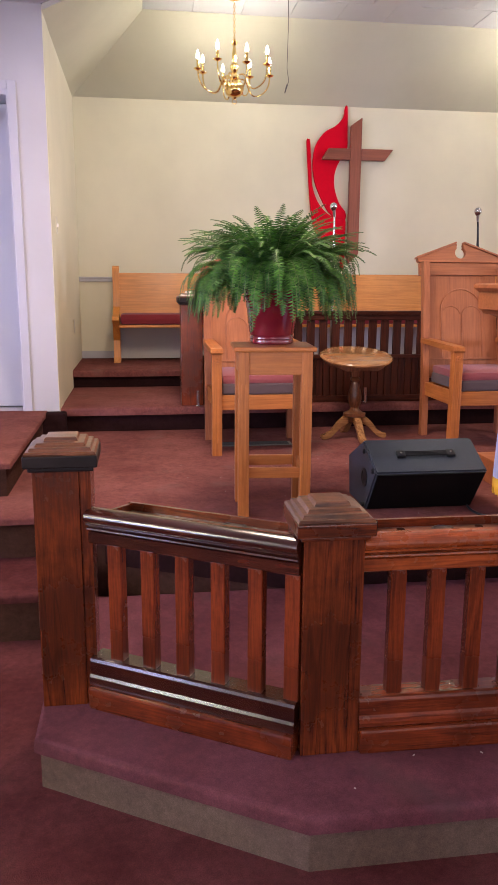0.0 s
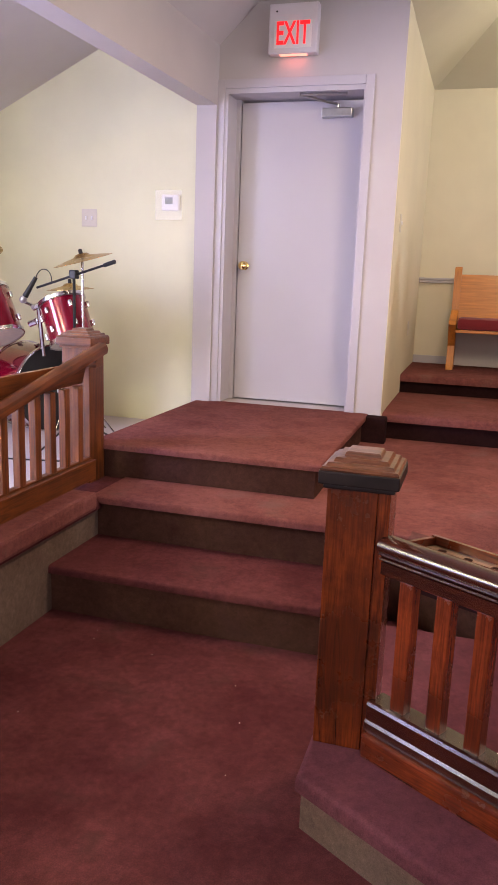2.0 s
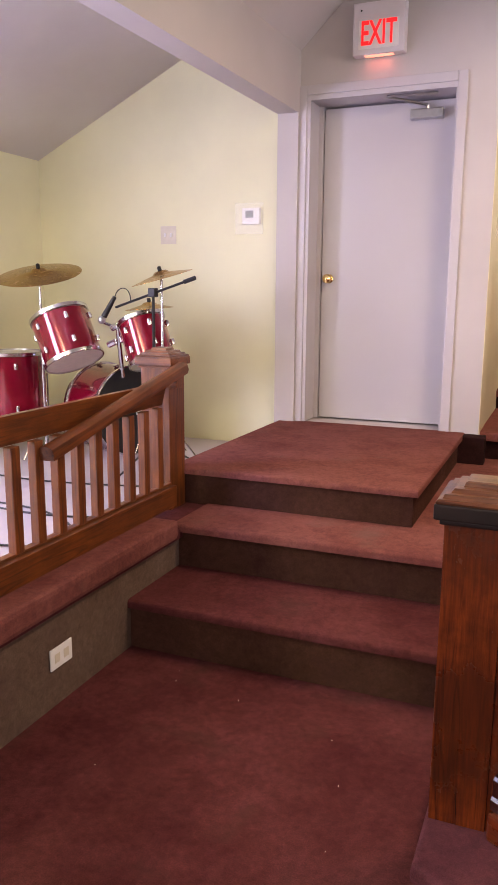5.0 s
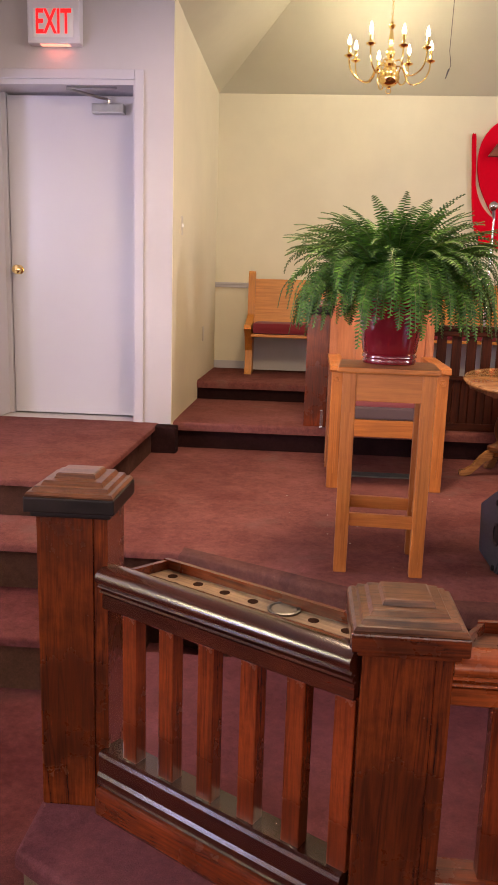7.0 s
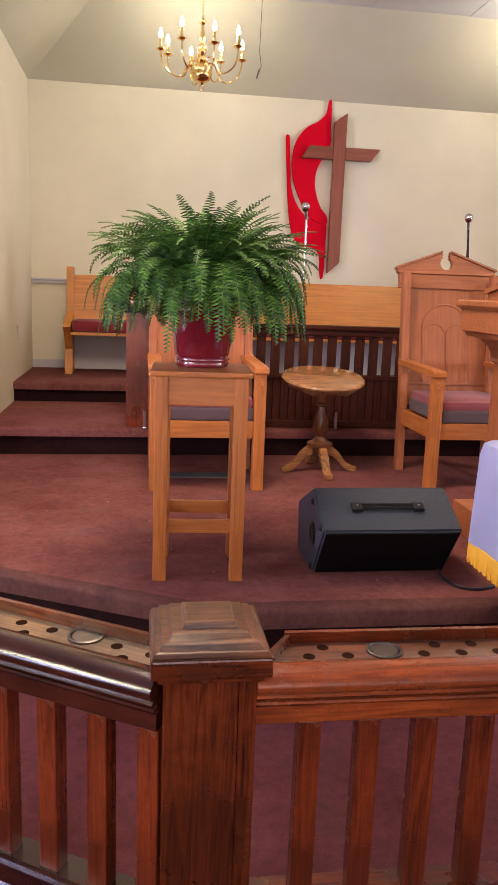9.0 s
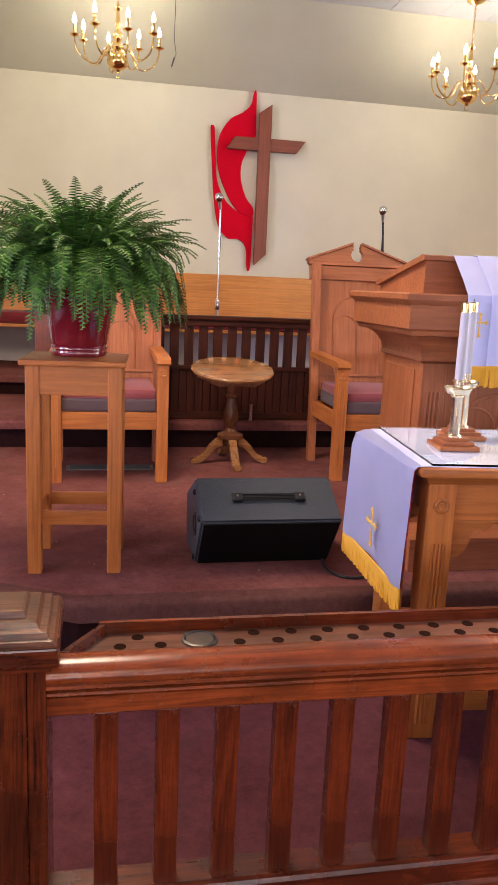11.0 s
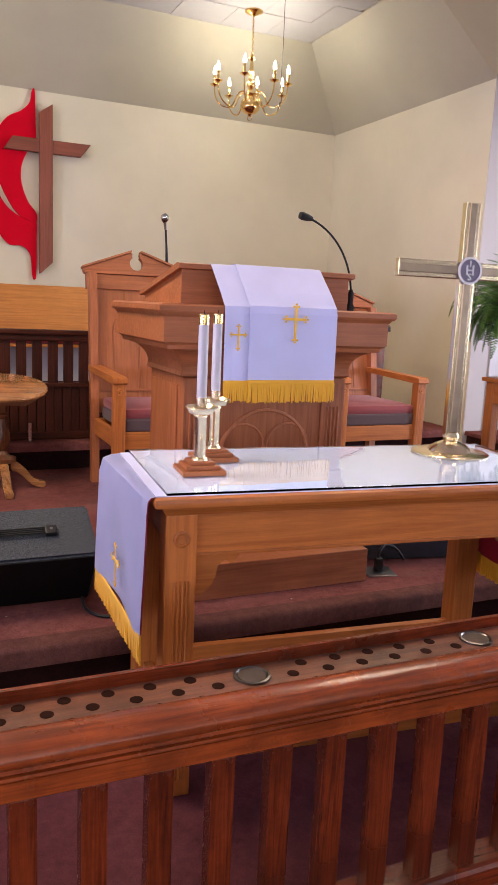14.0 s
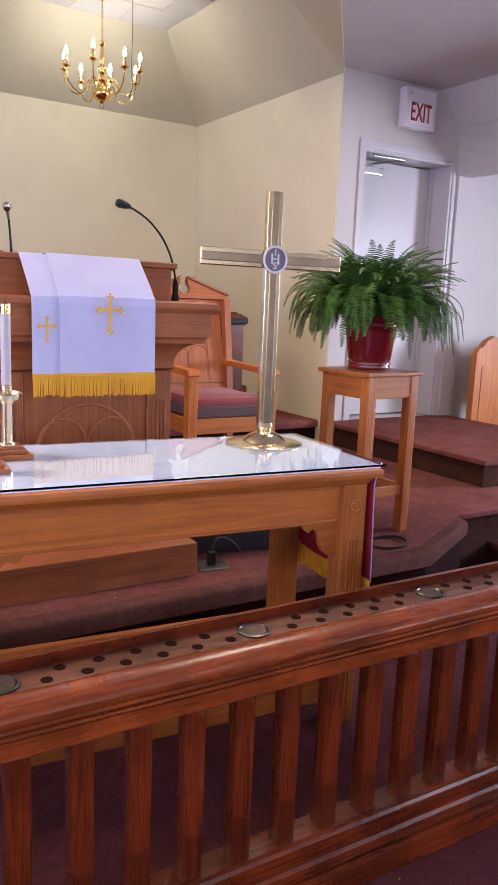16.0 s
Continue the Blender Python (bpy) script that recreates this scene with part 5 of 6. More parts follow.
for txt, dx, dz, sz in (("H", 0, 0.0, 0.046), ("I", 0, 0.0205, 0.030), ("S", 0, -0.0200, 0.030)):
    letters("monogram", txt, sz, pose(dx, dz, 0.0060), PLASTIC_WHITE, md, "white letter")

# ---- cross and flame on the back wall ----
fl_ob = thing("wall_emblem", "wooden cross with a red double flame on the cream wall", "emblem", pose(2.548, YB, 2.30))


def smooth_poly(pts, n=6):
    out = []
    m_ = len(pts)
    for k in range(m_):
        p0, p1, p2, p3 = (Vector(pts[(k + s) % m_]) for s in (-1, 0, 1, 2))
        for j in range(n):
            t = j / n
            out.append(tuple(0.5 * (2 * p1 + (p2 - p0) * t + (2 * p0 - 5 * p1 + 4 * p2 - p3) * t * t + (3 * p1 - p0 - 3 * p2 + p3) * t ** 3)))
    return out


part("flame", prism(B(), smooth_poly([(-0.102, 0.753), (-0.083, 0.745), (-0.077, 0.52), (-0.078, 0.38), (-0.152, 0.257), (-0.192, 0.147), (-0.19, 0.02), (-0.141, -0.119), (-0.077, -0.201), (-0.072, -0.268),
                                    (-0.127, -0.269), (-0.216, -0.228), (-0.291, -0.13), (-0.378, 0.053), (-0.407, 0.225), (-0.384, 0.393), (-0.302, 0.519), (-0.194, 0.582), (-0.121, 0.659)]), -0.034, -0.002, "y"), RED, fl_ob, "large red flame")
part("flame", prism(B(), smooth_poly([(-0.453, 0.455), (-0.437, 0.43), (-0.42, 0.177), (-0.404, 0.02), (-0.347, -0.119), (-0.256, -0.215), (-0.127, -0.272), (-0.074, -0.272), (-0.073, -0.431), (-0.077, -0.701), (-0.095, -0.748),
                                    (-0.11, -0.687), (-0.123, -0.546), (-0.19, -0.479), (-0.293, -0.471), (-0.377, -0.367), (-0.419, -0.172), (-0.448, 0.143), (-0.468, 0.43)]), -0.033, -0.003, "y"), RED, fl_ob, "small red flame")


def slant_bar(bm, pts):
    prism(bm, pts, -0.085, -0.035, "y")
    bmesh.ops.bevel(bm, geom=list(bm.edges), offset=0.004, segments=1, affect="EDGES")
    return bm


part("cross_upright", slant_bar(B(), [(-0.055, 0.58), (0.052, 0.655), (0.052, -0.600), (-0.055, -0.700)]), crosswood("z"), fl_ob, "brown wooden upright with slanted ends")
for sgn, pts in ((-1, [(-0.335, 0.270), (-0.056, 0.270), (-0.056, 0.375), (-0.265, 0.375)]), (1, [(0.053, 0.270), (0.285, 0.270), (0.365, 0.375), (0.053, 0.375)])):
    part("cross_arm", slant_bar(B(), pts), crosswood("x"), fl_ob, "brown wooden arm with slanted end")

# ---- chandeliers ----


def chandelier(x, y):
    c = thing("chandelier", "eight-armed polished brass chandelier with lit candle bulbs", "chandelier", pose(x, y, 0), "chandeliers")
    part("canopy", lathe(B(), [(0.070, ZA), (0.068, ZA - 0.010), (0.045, ZA - 0.022), (0.015, ZA - 0.034), (0.006, ZA - 0.040)], 28), BRASS, c, "round ceiling canopy", True)
    bm = B()
    z, k = ZA - 0.036, 0
    while z > 3.29:
        a = 0 if k % 2 else math.pi / 2
        pts = [(0.008 * math.cos(t) * math.cos(a), 0.008 * math.cos(t) * math.sin(a), z - 0.014 + 0.015 * math.sin(t)) for t in (2 * math.pi * j / 10 for j in range(11))]
        tube(bm, pts, 0.0022, 5)
        z -= 0.023
        k += 1
    part("chain", bm, BRASS, c, "brass link chain", True)
    part("column", lathe(B(), [(0.006, 3.30), (0.018, 3.285), (0.026, 3.275), (0.022, 3.262), (0.010, 3.25), (0.016, 3.20), (0.020, 3.165), (0.014, 3.13), (0.028, 3.115), (0.034, 3.09), (0.026, 3.065), (0.018, 3.05), (0.034, 3.03), (0.042, 3.015),
                               (0.034, 3.0), (0.052, 2.985), (0.070, 2.955), (0.076, 2.925), (0.068, 2.895), (0.045, 2.875), (0.020, 2.868), (0.012, 2.855)], 32), BRASS, c, "turned brass column with ball", True)
    part("ring", tube(B(), [(0.017 * math.cos(t), 0, 2.838 + 0.017 * math.sin(t)) for t in (2 * math.pi * j / 16 for j in range(17))], 0.003, 6), BRASS, c, "", True)
    for k in range(8):
        a = 2 * math.pi * k / 8 + 0.2
        r = 0.30 if k % 2 == 0 else 0.285
        dz = 0.0 if k % 2 == 0 else 0.028
        m = pose(0, 0, dz, 0, 0, math.degrees(a))
        arm = part("arm", tube(B(), bez((0.045, 0, 3.005), (0.13, 0, 3.04), (0.10, 0, 2.86), (0.20, 0, 2.895), 12) + bez((0.20, 0, 2.895), (0.27, 0, 2.92), (r, 0, 2.97), (r, 0, 3.045), 8)[1:], 0.0055, 8), BRASS, c, "curved brass arm", True, m)
        part("drip_pan", lathe(B(), [(0.006, 3.040), (0.020, 3.046), (0.034, 3.056), (0.034, 3.059), (0.014, 3.060), (0.015, 3.068)], 18, (r, 0)), BRASS, arm, "", True)
        part("candle_sleeve", lathe(B(), [(0.0105, 3.066), (0.0105, 3.128)], 14, (r, 0)), BRASS, arm, "", True)
        part("bulb", lathe(B(), [(0.008, 3.124), (0.013, 3.138), (0.0145, 3.148), (0.011, 3.164), (0.005, 3.182), (0.001, 3.194)], 14, (r, 0)), BULB, arm, "lit flame-tip bulb", True)
        data = bpy.data.lights.new("bulb_light", "POINT")
        data.energy, data.color, data.shadow_soft_size = BULB_WATTS, WARM, 0.012
        lamp = new("bulb_light", data)
        lamp.location = (x + r * math.cos(a), y + r * math.sin(a), 3.212 + dz)
    return c


BULB_WATTS = 2.5
chandelier(1.262, 6.51)
chandelier(3.927, 6.51)
for k, (x, y) in enumerate(((1.632, 6.20), (4.035, 6.20))):
    p = thing("pull_cord", "thin hanging cord with a small bent tip", "cord", pose(x, y, 0), "ceiling cords")
    part("cord", tube(B(), [(0, 0, ZA + 0.002), (0.003, 0, 3.3), (-0.003, 0, 3.02), (0.012, 0, 2.93), (0.0, 0, 2.90)], 0.0022, 6), plain("dark_cord", (0.10, 0.09, 0.09), 0.7), p)
    part("tip", tube(B(), [(0.0, 0, 2.905), (-0.018, 0, 2.845)], [0.006, 0.004], 8), plain("dark_cord", (0.10, 0.09, 0.09), 0.7), p)

# ---- choir rail and pew ----
cr = thing("choir_rail", "dark panelled choir rail with slim balusters", "railing", pose(0, 0, ZL))
cy = 5.50
for x, h in ((0.832, 0.80), (4.526, 0.80)):
    newel(cr, x, cy + 0.01, 0.0, h, True, "end_post", 0.076, mahogany)
x0, x1 = 0.91, 4.448
part("cap_rail", box(B(), x0, x1, cy - 0.05, cy + 0.05, 0.640, 0.668, 0.008), mahogany_deep("x"), cr, "moulded dark cap rail")
part("cap_moulding", box(B(), x0, x1, cy - 0.034, cy + 0.034, 0.600, 0.641, 0.008), mahogany_deep("x"), cr)
part("mid_rail", box(B(), x0, x1, cy - 0.030, cy + 0.030, 0.325, 0.350, 0.004), mahogany_deep("x"), cr)
part("bottom_rail", box(B(), x0, x1, cy - 0.026, cy + 0.026, 0.005, 0.050, 0.004), mahogany_deep("x"), cr)
n_b = int((x1 - x0) / 0.093)
b0 = s0_ = None
for k in range(n_b + 1):
    x = x0 + 0.046 + 0.093 * k
    if x > x1 - 0.02:
        break
    if b0 is None:
        b0 = part("baluster", box(B(), -0.029, 0.029, -0.013, 0.013, 0.348, 0.604, 0.003), mahogany_deep("z"), cr, "", False, pose(x, cy, 0))
    else:
        again(b0, pose(x, cy, 0), cr)
n_s = int((x1 - x0) / 0.052)
for k in range(n_s):
    x = x0 + 0.026 + (x1 - x0) / n_s * k
    if s0_ is None:
        s0_ = part("slat", box(B(), -0.024, 0.024, -0.010, 0.010, 0.046, 0.328, 0.004), mahogany_deep("z"), cr, "narrow upright slat", False, pose(x, cy - 0.006, 0))
    else:
        again(s0_, pose(x, cy - 0.006 + random.uniform(-0.002, 0.002), 0), cr)
part("back_board", box(B(), x0, x1, cy + 0.010, cy + 0.020, 0.04, 0.33), mahogany_deep("x"), cr)
for x in (0.87, 2.115):
    part("bracket", box(B(), x - 0.010, x + 0.010, cy - 0.092 if x < 1 else cy - 0.042, cy - 0.086 if x < 1 else cy - 0.034, 0.0, 0.11, 0.002), CHROME, cr, "small bright metal bracket")
    part("bracket_foot", box(B(), x - 0.014, x + 0.014, cy - 0.115 if x < 1 else cy - 0.075, cy - 0.086 if x < 1 else cy - 0.034, 0.0, 0.004), CHROME, cr)

pw = thing("choir_pew", "long orange oak choir pew with a red seat cushion", "pew", pose(0, 0, ZC))
px0, px1 = 0.262, 4.93
for x in (px0, px1):
    pts = [(7.36, 0.0), (7.36, 0.10), (7.40, 0.30), (7.38, 0.80), (7.375, 0.850), (7.345, 0.868), (7.315, 0.850), (7.305, 0.80), (7.29, 0.50), (7.10, 0.44), (6.95, 0.42), (6.93, 0.39), (7.00, 0.35), (7.12, 0.20), (7.10, 0.06), (7.06, 0.0)]
    part("pew_end", prism(B(), pts, x - 0.030, x + 0.030, "x"), pewoak("z"), pw, "shaped oak pew end", True)
part("backrest", prism(B(), [(7.27, 0.36), (7.295, 0.36), (7.375, 0.800), (7.35, 0.805)], px0 + 0.03, px1 - 0.03, "x"), pewoak("x"), pw, "wide oak backrest")
part("seat", box(B(), px0 + 0.03, px1 - 0.03, 6.93, 7.28, 0.325, 0.350, 0.004), pewoak("x"), pw)
cb = box(B(), px0 + 0.04, px1 - 0.04, 6.92, 7.27, 0.350, 0.445, 0.032)
part("seat_cushion", cb, RED_CUSHION, pw, "thick red cushion", True)
part("under_panel", box(B(), px0 + 0.03, px1 - 0.03, 7.30, 7.31, 0.02, 0.36), paint("panel_grey", (0.44, 0.41, 0.38)), pw, "grey panel under the seat")

# ---- microphones on stands in the choir ----


def mic_stand(x, y, z0, ztop, lean, label, finish):
    s = thing("microphone_stand", label, "microphone stand", pose(x, y, z0), "choir microphones")
    part("base", lathe(B(), [(0.12, 0), (0.12, 0.012), (0.03, 0.022), (0.014, 0.03)], 24), BLACK, s, "", True)
    part("pole", tube(B(), [(0, 0, 0.02), (0, 0, 0.72)], 0.010, 10), STEEL, s, "chrome pole", True)
    part("collar", lathe(B(), [(0.013, 0.70), (0.016, 0.705), (0.016, 0.76), (0.012, 0.765)], 14), CHROME, s, "", True)
    part("upper_pole", tube(B(), [(0, 0, 0.74), (lean, 0, ztop - z0 - 0.06)], 0.007, 10), finish, s, "slim upper pole", True)
    part("microphone_body", tube(B(), [(lean, 0.0, ztop - z0 - 0.07), (lean - 0.012, -0.02, ztop - z0 - 0.01)], [0.009, 0.012], 10), STEEL, s, "", True)
    part("microphone_head", lathe(B(), [(0.012, -0.028), (0.022, -0.016), (0.028, 0.0), (0.023, 0.018), (0.009, 0.028)], 18), CHROME, s, "round wire-mesh microphone head", True, pose(lean - 0.015, -0.026, ztop - z0, 30, 0, 0))
    part("cable", tube(B(), bez((lean, 0.01, ztop - z0 - 0.06), (lean + 0.03, 0.02, ztop - z0 - 0.3), (lean - 0.02, 0.02, ztop - z0 - 0.5), (0.01, 0.0, 0.05), 14), 0.003, 6), BLACK, s, "thin black cable", True)
    return s


mic_stand(1.905, 5.70, ZL, 1.965, 0.0, "chrome microphone stand behind the choir rail", CHROME)
mic_stand(3.06, 5.70, ZL, 1.950, -0.045, "black and steel microphone stand behind the tall chair", BLACK)

# ---- stair rail and drum platform rail ----
sr = thing("stair_rail", "varnished brown stair rail with balusters and newel", "railing")
newel(sr, -1.368, 3.68, 0.375, 1.135, False, "newel_post", 0.074, stairwood)
RY0, RY1 = -1.40, 3.575
part("top_rail", prism(B(), [(-1.300 + u * 1.05, z + 0.222) for u, z in FRONT[1:20]], RY0, RY1, "y"), stairwood("y"), sr, "moulded top rail", True)
part("base_board", box(B(), -1.325, -1.245, RY0, RY1, 0.415, 0.512, 0.004), stairwood("y"), sr, "broad base board")
part("base_strip", box(B(), -1.300, -1.272, RY0, RY1, 0.512, 0.522, 0.002), stairwood("y"), sr)
sb0 = None
y = RY1 - 0.10
while y > RY0 + 0.05:
    if sb0 is None:
        sb0 = part("baluster", box(B(), -0.017, 0.017, -0.0215, 0.0215, 0.518, 0.885, 0.003), stairwood("z"), sr, "", False, pose(-1.286, y, 0))
    else:
        again(sb0, pose(-1.286, y, 0), sr)
    y -= 0.1215
hm = Matrix.Translation((-1.240, 3.570, 1.045)) @ pose(0, 0, 0, math.degrees(math.atan2(0.20, 0.95)), 0, 0)
part("handrail", prism(B(), [(-0.028, -0.030), (0.028, -0.030), (0.034, -0.010), (0.030, 0.012), (0.012, 0.022), (-0.012, 0.022), (-0.030, 0.012), (-0.034, -0.010)], -0.97, 0.06, "y"), stairwood("y"), sr, "sloping stair handrail", True, hm)
part("handrail_arm", box(B(), -1.30, -1.225, 3.545, 3.600, 0.965, 1.025, 0.004), stairwood("x"), sr)
structure("trim_curb", box(B(), -1.345, -1.128, -1.48, 3.37, 0.330, 0.416, 0.018), CARPET_STAGE, "carpeted curb under the stair rail", "curb")
structure("floor_drum_mat", box(B(), -3.27, -1.36, -1.4, 5.30, 0.376, 0.381), plain("pale_vinyl", (0.40, 0.36, 0.38), 0.4, vary=0.06, size=4.0), "pale vinyl floor under the drum kit", "floor")

# ---- drum kit ----


def shell(parent, m, r, h, head_mat, name, label, lugs=6):
    d = part(name, lathe(B(), [(r, 0.015), (r, h - 0.015)], 36, cap=False), DRUM_RED, parent, label, True, m)
    for z, hd in ((0.0, DRUM_HEAD), (h, head_mat)):
        part("hoop", lathe(B(), [(r + 0.001, z - 0.012), (r + 0.009, z - 0.012), (r + 0.010, z + 0.010), (r + 0.001, z + 0.012), (r + 0.001, z - 0.012)], 36, cap=False), CHROME, d, "chrome hoop", True)
        part("head", lathe(B(), [(r, z - 0.004), (r, z + 0.003), (0.02, z + 0.004)], 36), hd, d, "", True)
    for k in range(lugs):
        a = 2 * math.pi * (k + 0.3) / lugs
        for z in (0.07, h - 0.07):
            part("lug", lathe(B(), [(0.011, -0.018), (0.013, 0.0), (0.011, 0.018)], 10), CHROME, d, "", True, pose((r + 0.010) * math.cos(a), (r + 0.010) * math.sin(a), z))
    return d


dk = thing("drum_kit", "glossy red drum kit with chrome hardware on the side platform", "drum kit", pose(0, 0, 0.381))
shell(dk, pose(-2.86, 4.40, 0.235), 0.205, 0.40, DRUM_HEAD, "floor_tom", "red floor tom")
for k in range(3):
    a = 2 * math.pi * k / 3 - 1.4
    px_, py_ = -2.86 + 0.222 * math.cos(a), 4.40 + 0.222 * math.sin(a)
    part("tom_leg", tube(B(), [(px_, py_, 0.50), (px_, py_, 0.06), (px_ + 0.05 * math.cos(a), py_ + 0.05 * math.sin(a), 0.0)], 0.006, 8), CHROME, dk, "", True)
shell(dk, pose(-2.345, 4.36, 0.610, -8, -27, 0), 0.172, 0.29, DRUM_HEAD, "rack_tom", "red rack tom, tilted")
shell(dk, pose(-1.90, 4.52, 0.610, -10, -24, 0), 0.140, 0.26, DRUM_HEAD, "rack_tom", "red rack tom, tilted")
bd = shell(dk, pose(-2.42, 4.76, 0.285, 90, 0, 66), 0.275, 0.34, plain("black_head", (0.010, 0.010, 0.012), 0.7), "bass_drum", "red bass drum with a black front head", 8)
bm = B()
tube(bm, [(-0.10 + 0.06 * math.cos(t), 0.05 + 0.06 * math.sin(t), 0.346) for t in (0.6 + 0.5 * j for j in range(11))], 0.014, 6)
tube(bm, [(0.035, -0.03, 0.346), (0.035, 0.11, 0.346), (0.09, 0.09, 0.346), (0.05, 0.045, 0.346), (0.10, 0.01, 0.346), (0.035, -0.03, 0.346)], 0.012, 6)
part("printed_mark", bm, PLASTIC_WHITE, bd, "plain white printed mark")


def cymbal(x, y, z, r, tilt, name):
    part(name, lathe(B(), [(0.012, 0.030), (0.035, 0.026), (0.05, 0.012), (r * 0.6, 0.002), (r, -0.012), (r, -0.014), (r * 0.6, 0.0), (0.05, 0.009), (0.012, 0.026)], 48), CYMBAL, dk, "bronze cymbal", True, pose(x, y, z, tilt[0], tilt[1], 0))
    part("cymbal_nut", lathe(B(), [(0.012, 0.03), (0.012, 0.05), (0.006, 0.055)], 10), BLACK, dk, "", True, pose(x, y, z, tilt[0], tilt[1], 0))
    part("cymbal_stand", tube(B(), [(x, y, z), (x, y, 0.62)], 0.008, 10), CHROME, dk, "chrome cymbal stand", True)
    part("stand_tube", tube(B(), [(x, y, 0.64), (x, y, 0.05)], 0.013, 10), CHROME, dk, "", True)
    for k in range(3):
        a = 2 * math.pi * k / 3 + 0.5
        part("stand_leg", tube(B(), [(x, y, 0.30), (x + 0.22 * math.cos(a), y + 0.22 * math.sin(a), 0.006)], 0.006, 6), CHROME, dk, "", True)


cymbal(-2.608, 4.40, 1.125, 0.255, (17, 3), "ride_cymbal")
cymbal(-1.80, 4.46, 1.105, 0.180, (10, -13), "crash_cymbal")
cymbal(-2.05, 4.75, 0.925, 0.150, (2, -4), "hi_hat")
bm = B()
tube(bm, [(-2.13, 4.55, 0.50), (-2.13, 4.50, 0.83)], 0.014, 8)
tube(bm, [(-2.13, 4.50, 0.80), (-2.22, 4.46, 0.84)], 0.010, 8)
tube(bm, [(-2.13, 4.50, 0.80), (-2.02, 4.50, 0.84)], 0.010, 8)
for c_ in ((-2.13, 4.50, 0.80), (-2.05, 4.50, 0.74), (-2.15, 4.49, 0.70)):
    tube(bm, [(c_[0] - 0.025, c_[1] - 0.02, c_[2]), (c_[0] + 0.025, c_[1] - 0.02, c_[2] + 0.02)], 0.020, 8)
part("tom_holder", bm, CHROME, dk, "chrome tom holder", True)

bs = thing("boom_microphone_stand", "black boom stand with a microphone over the drums", "microphone stand", pose(-1.80, 4.36, 0.381))
part("pole", tube(B(), [(0, 0, 0.02), (0, 0, 1.005)], 0.009, 8), BLACK, bs, "", True)
part("boom", tube(B(), [(0.27, -0.01, 1.09), (-0.26, 0.02, 0.925)], 0.007, 8), BLACK, bs, "slanting black boom", True)
part("grip", tube(B(), [(0.27, -0.01, 1.09), (0.20, -0.006, 1.068)], 0.012, 8), BLACK, bs, "", True)
part("clutch", box(B(), -0.022, 0.022, -0.022, 0.022, 0.985, 1.035, 0.006), BLACK, bs)
part("microphone", tube(B(), [(-0.265, 0.02, 0.985), (-0.33, 0.0, 0.870)], [0.012, 0.018], 10), BLACK, bs, "black vocal microphone", True)
part("microphone_head", lathe(B(), [(0.010, -0.022), (0.021, -0.010), (0.022, 0.006), (0.012, 0.022)], 14), STEEL, bs, "wire-mesh head", True, pose(-0.342, -0.004, 0.852))
part("cable", tube(B(), bez((-0.265, 0.02, 0.985), (-0.24, 0.02, 1.06), (-0.15, 0.02, 1.05), (-0.16, 0.02, 0.95), 12), 0.003, 6), BLACK, bs, "", True)
for k in range(3):
    a = 2 * math.pi * k / 3 + 0.3
    part("leg", tube(B(), [(0, 0, 0.16), (0.30 * math.cos(a), 0.30 * math.sin(a), 0.008)], 0.006, 6), BLACK, bs, "", True)
for k in range(7):
    rr_ = random.Random(40 + k)
    yc = 2.2 + 0.26 * k
    c = thing("floor_cable", "loose black cable lying on the drum platform", "cable", pose(0, 0, 0.381), "floor cables")
    part("cable", tube(B(), bez((-3.0, yc + rr_.uniform(-.3, .3), 0.006), (-2.4, yc + rr_.uniform(-.5, .5), 0.006), (-1.9, yc + rr_.uniform(-.5, .5), 0.006), (-1.42, yc + rr_.uniform(-.3, .3), 0.006), 16), 0.005, 6), BLACK, c, "", True)

# ---- small fixtures ----
SIGN_RED = glow("exit_letters_lit", (1.0, 0.010, 0.014), 1.15)
SIGN_OFF = plain("exit_letters_dark", (0.30, 0.012, 0.02), 0.4)


def exit_sign(x, lit):
    s = thing("exit_sign", "white exit sign with glowing red letters above the door" if lit else "white exit sign with unlit red letters", "exit sign", pose(x, YF, 2.91))
    part("housing", box(B(), -0.155, 0.155, -0.075, 0.0, -0.140, 0.145, 0.010), plain("sign_grey_white", (0.66, 0.63, 0.66), 0.4, vary=0.02), s, "pale plastic housing")
    part("face", box(B(), -0.118, 0.118, -0.079, -0.074, -0.110, 0.045, 0.002), PLASTIC_WHITE, s, "white face")
    letters("letters", "EXIT", 0.185, pose(0, -0.079, -0.032, 90, 0, 0), SIGN_RED if lit else SIGN_OFF, s, "red word EXIT", 0.002, 0.56, 0.003)
    part("lens", box(B(), -0.085, 0.085, -0.060, -0.020, -0.1435, -0.139, 0.001), glow("downlight_lens", (1.0, 0.35, 0.25), 1.6) if lit else PLASTIC_WHITE, s, "small downlight lens")
    part("indicator", lathe(B(), [(0.006, 0), (0.004, 0.004)], 10), BLACK, s, "", False, pose(-0.105, -0.075, 0.10, 90, 0, 0))


exit_sign(-0.778, True)
exit_sign(mx(-0.778) - 0.01, False)
data = bpy.data.lights.new("exit_light", "AREA")
data.shape, data.size, data.size_y, data.energy, data.color = "RECTANGLE", 0.16, 0.04, 0.12, (1.0, 0.12, 0.08)
lamp = new("exit_light", data)
lamp.matrix_basis = look((-0.778, YF - 0.045, 2.762), (-0.778, YF - 0.045, 0))

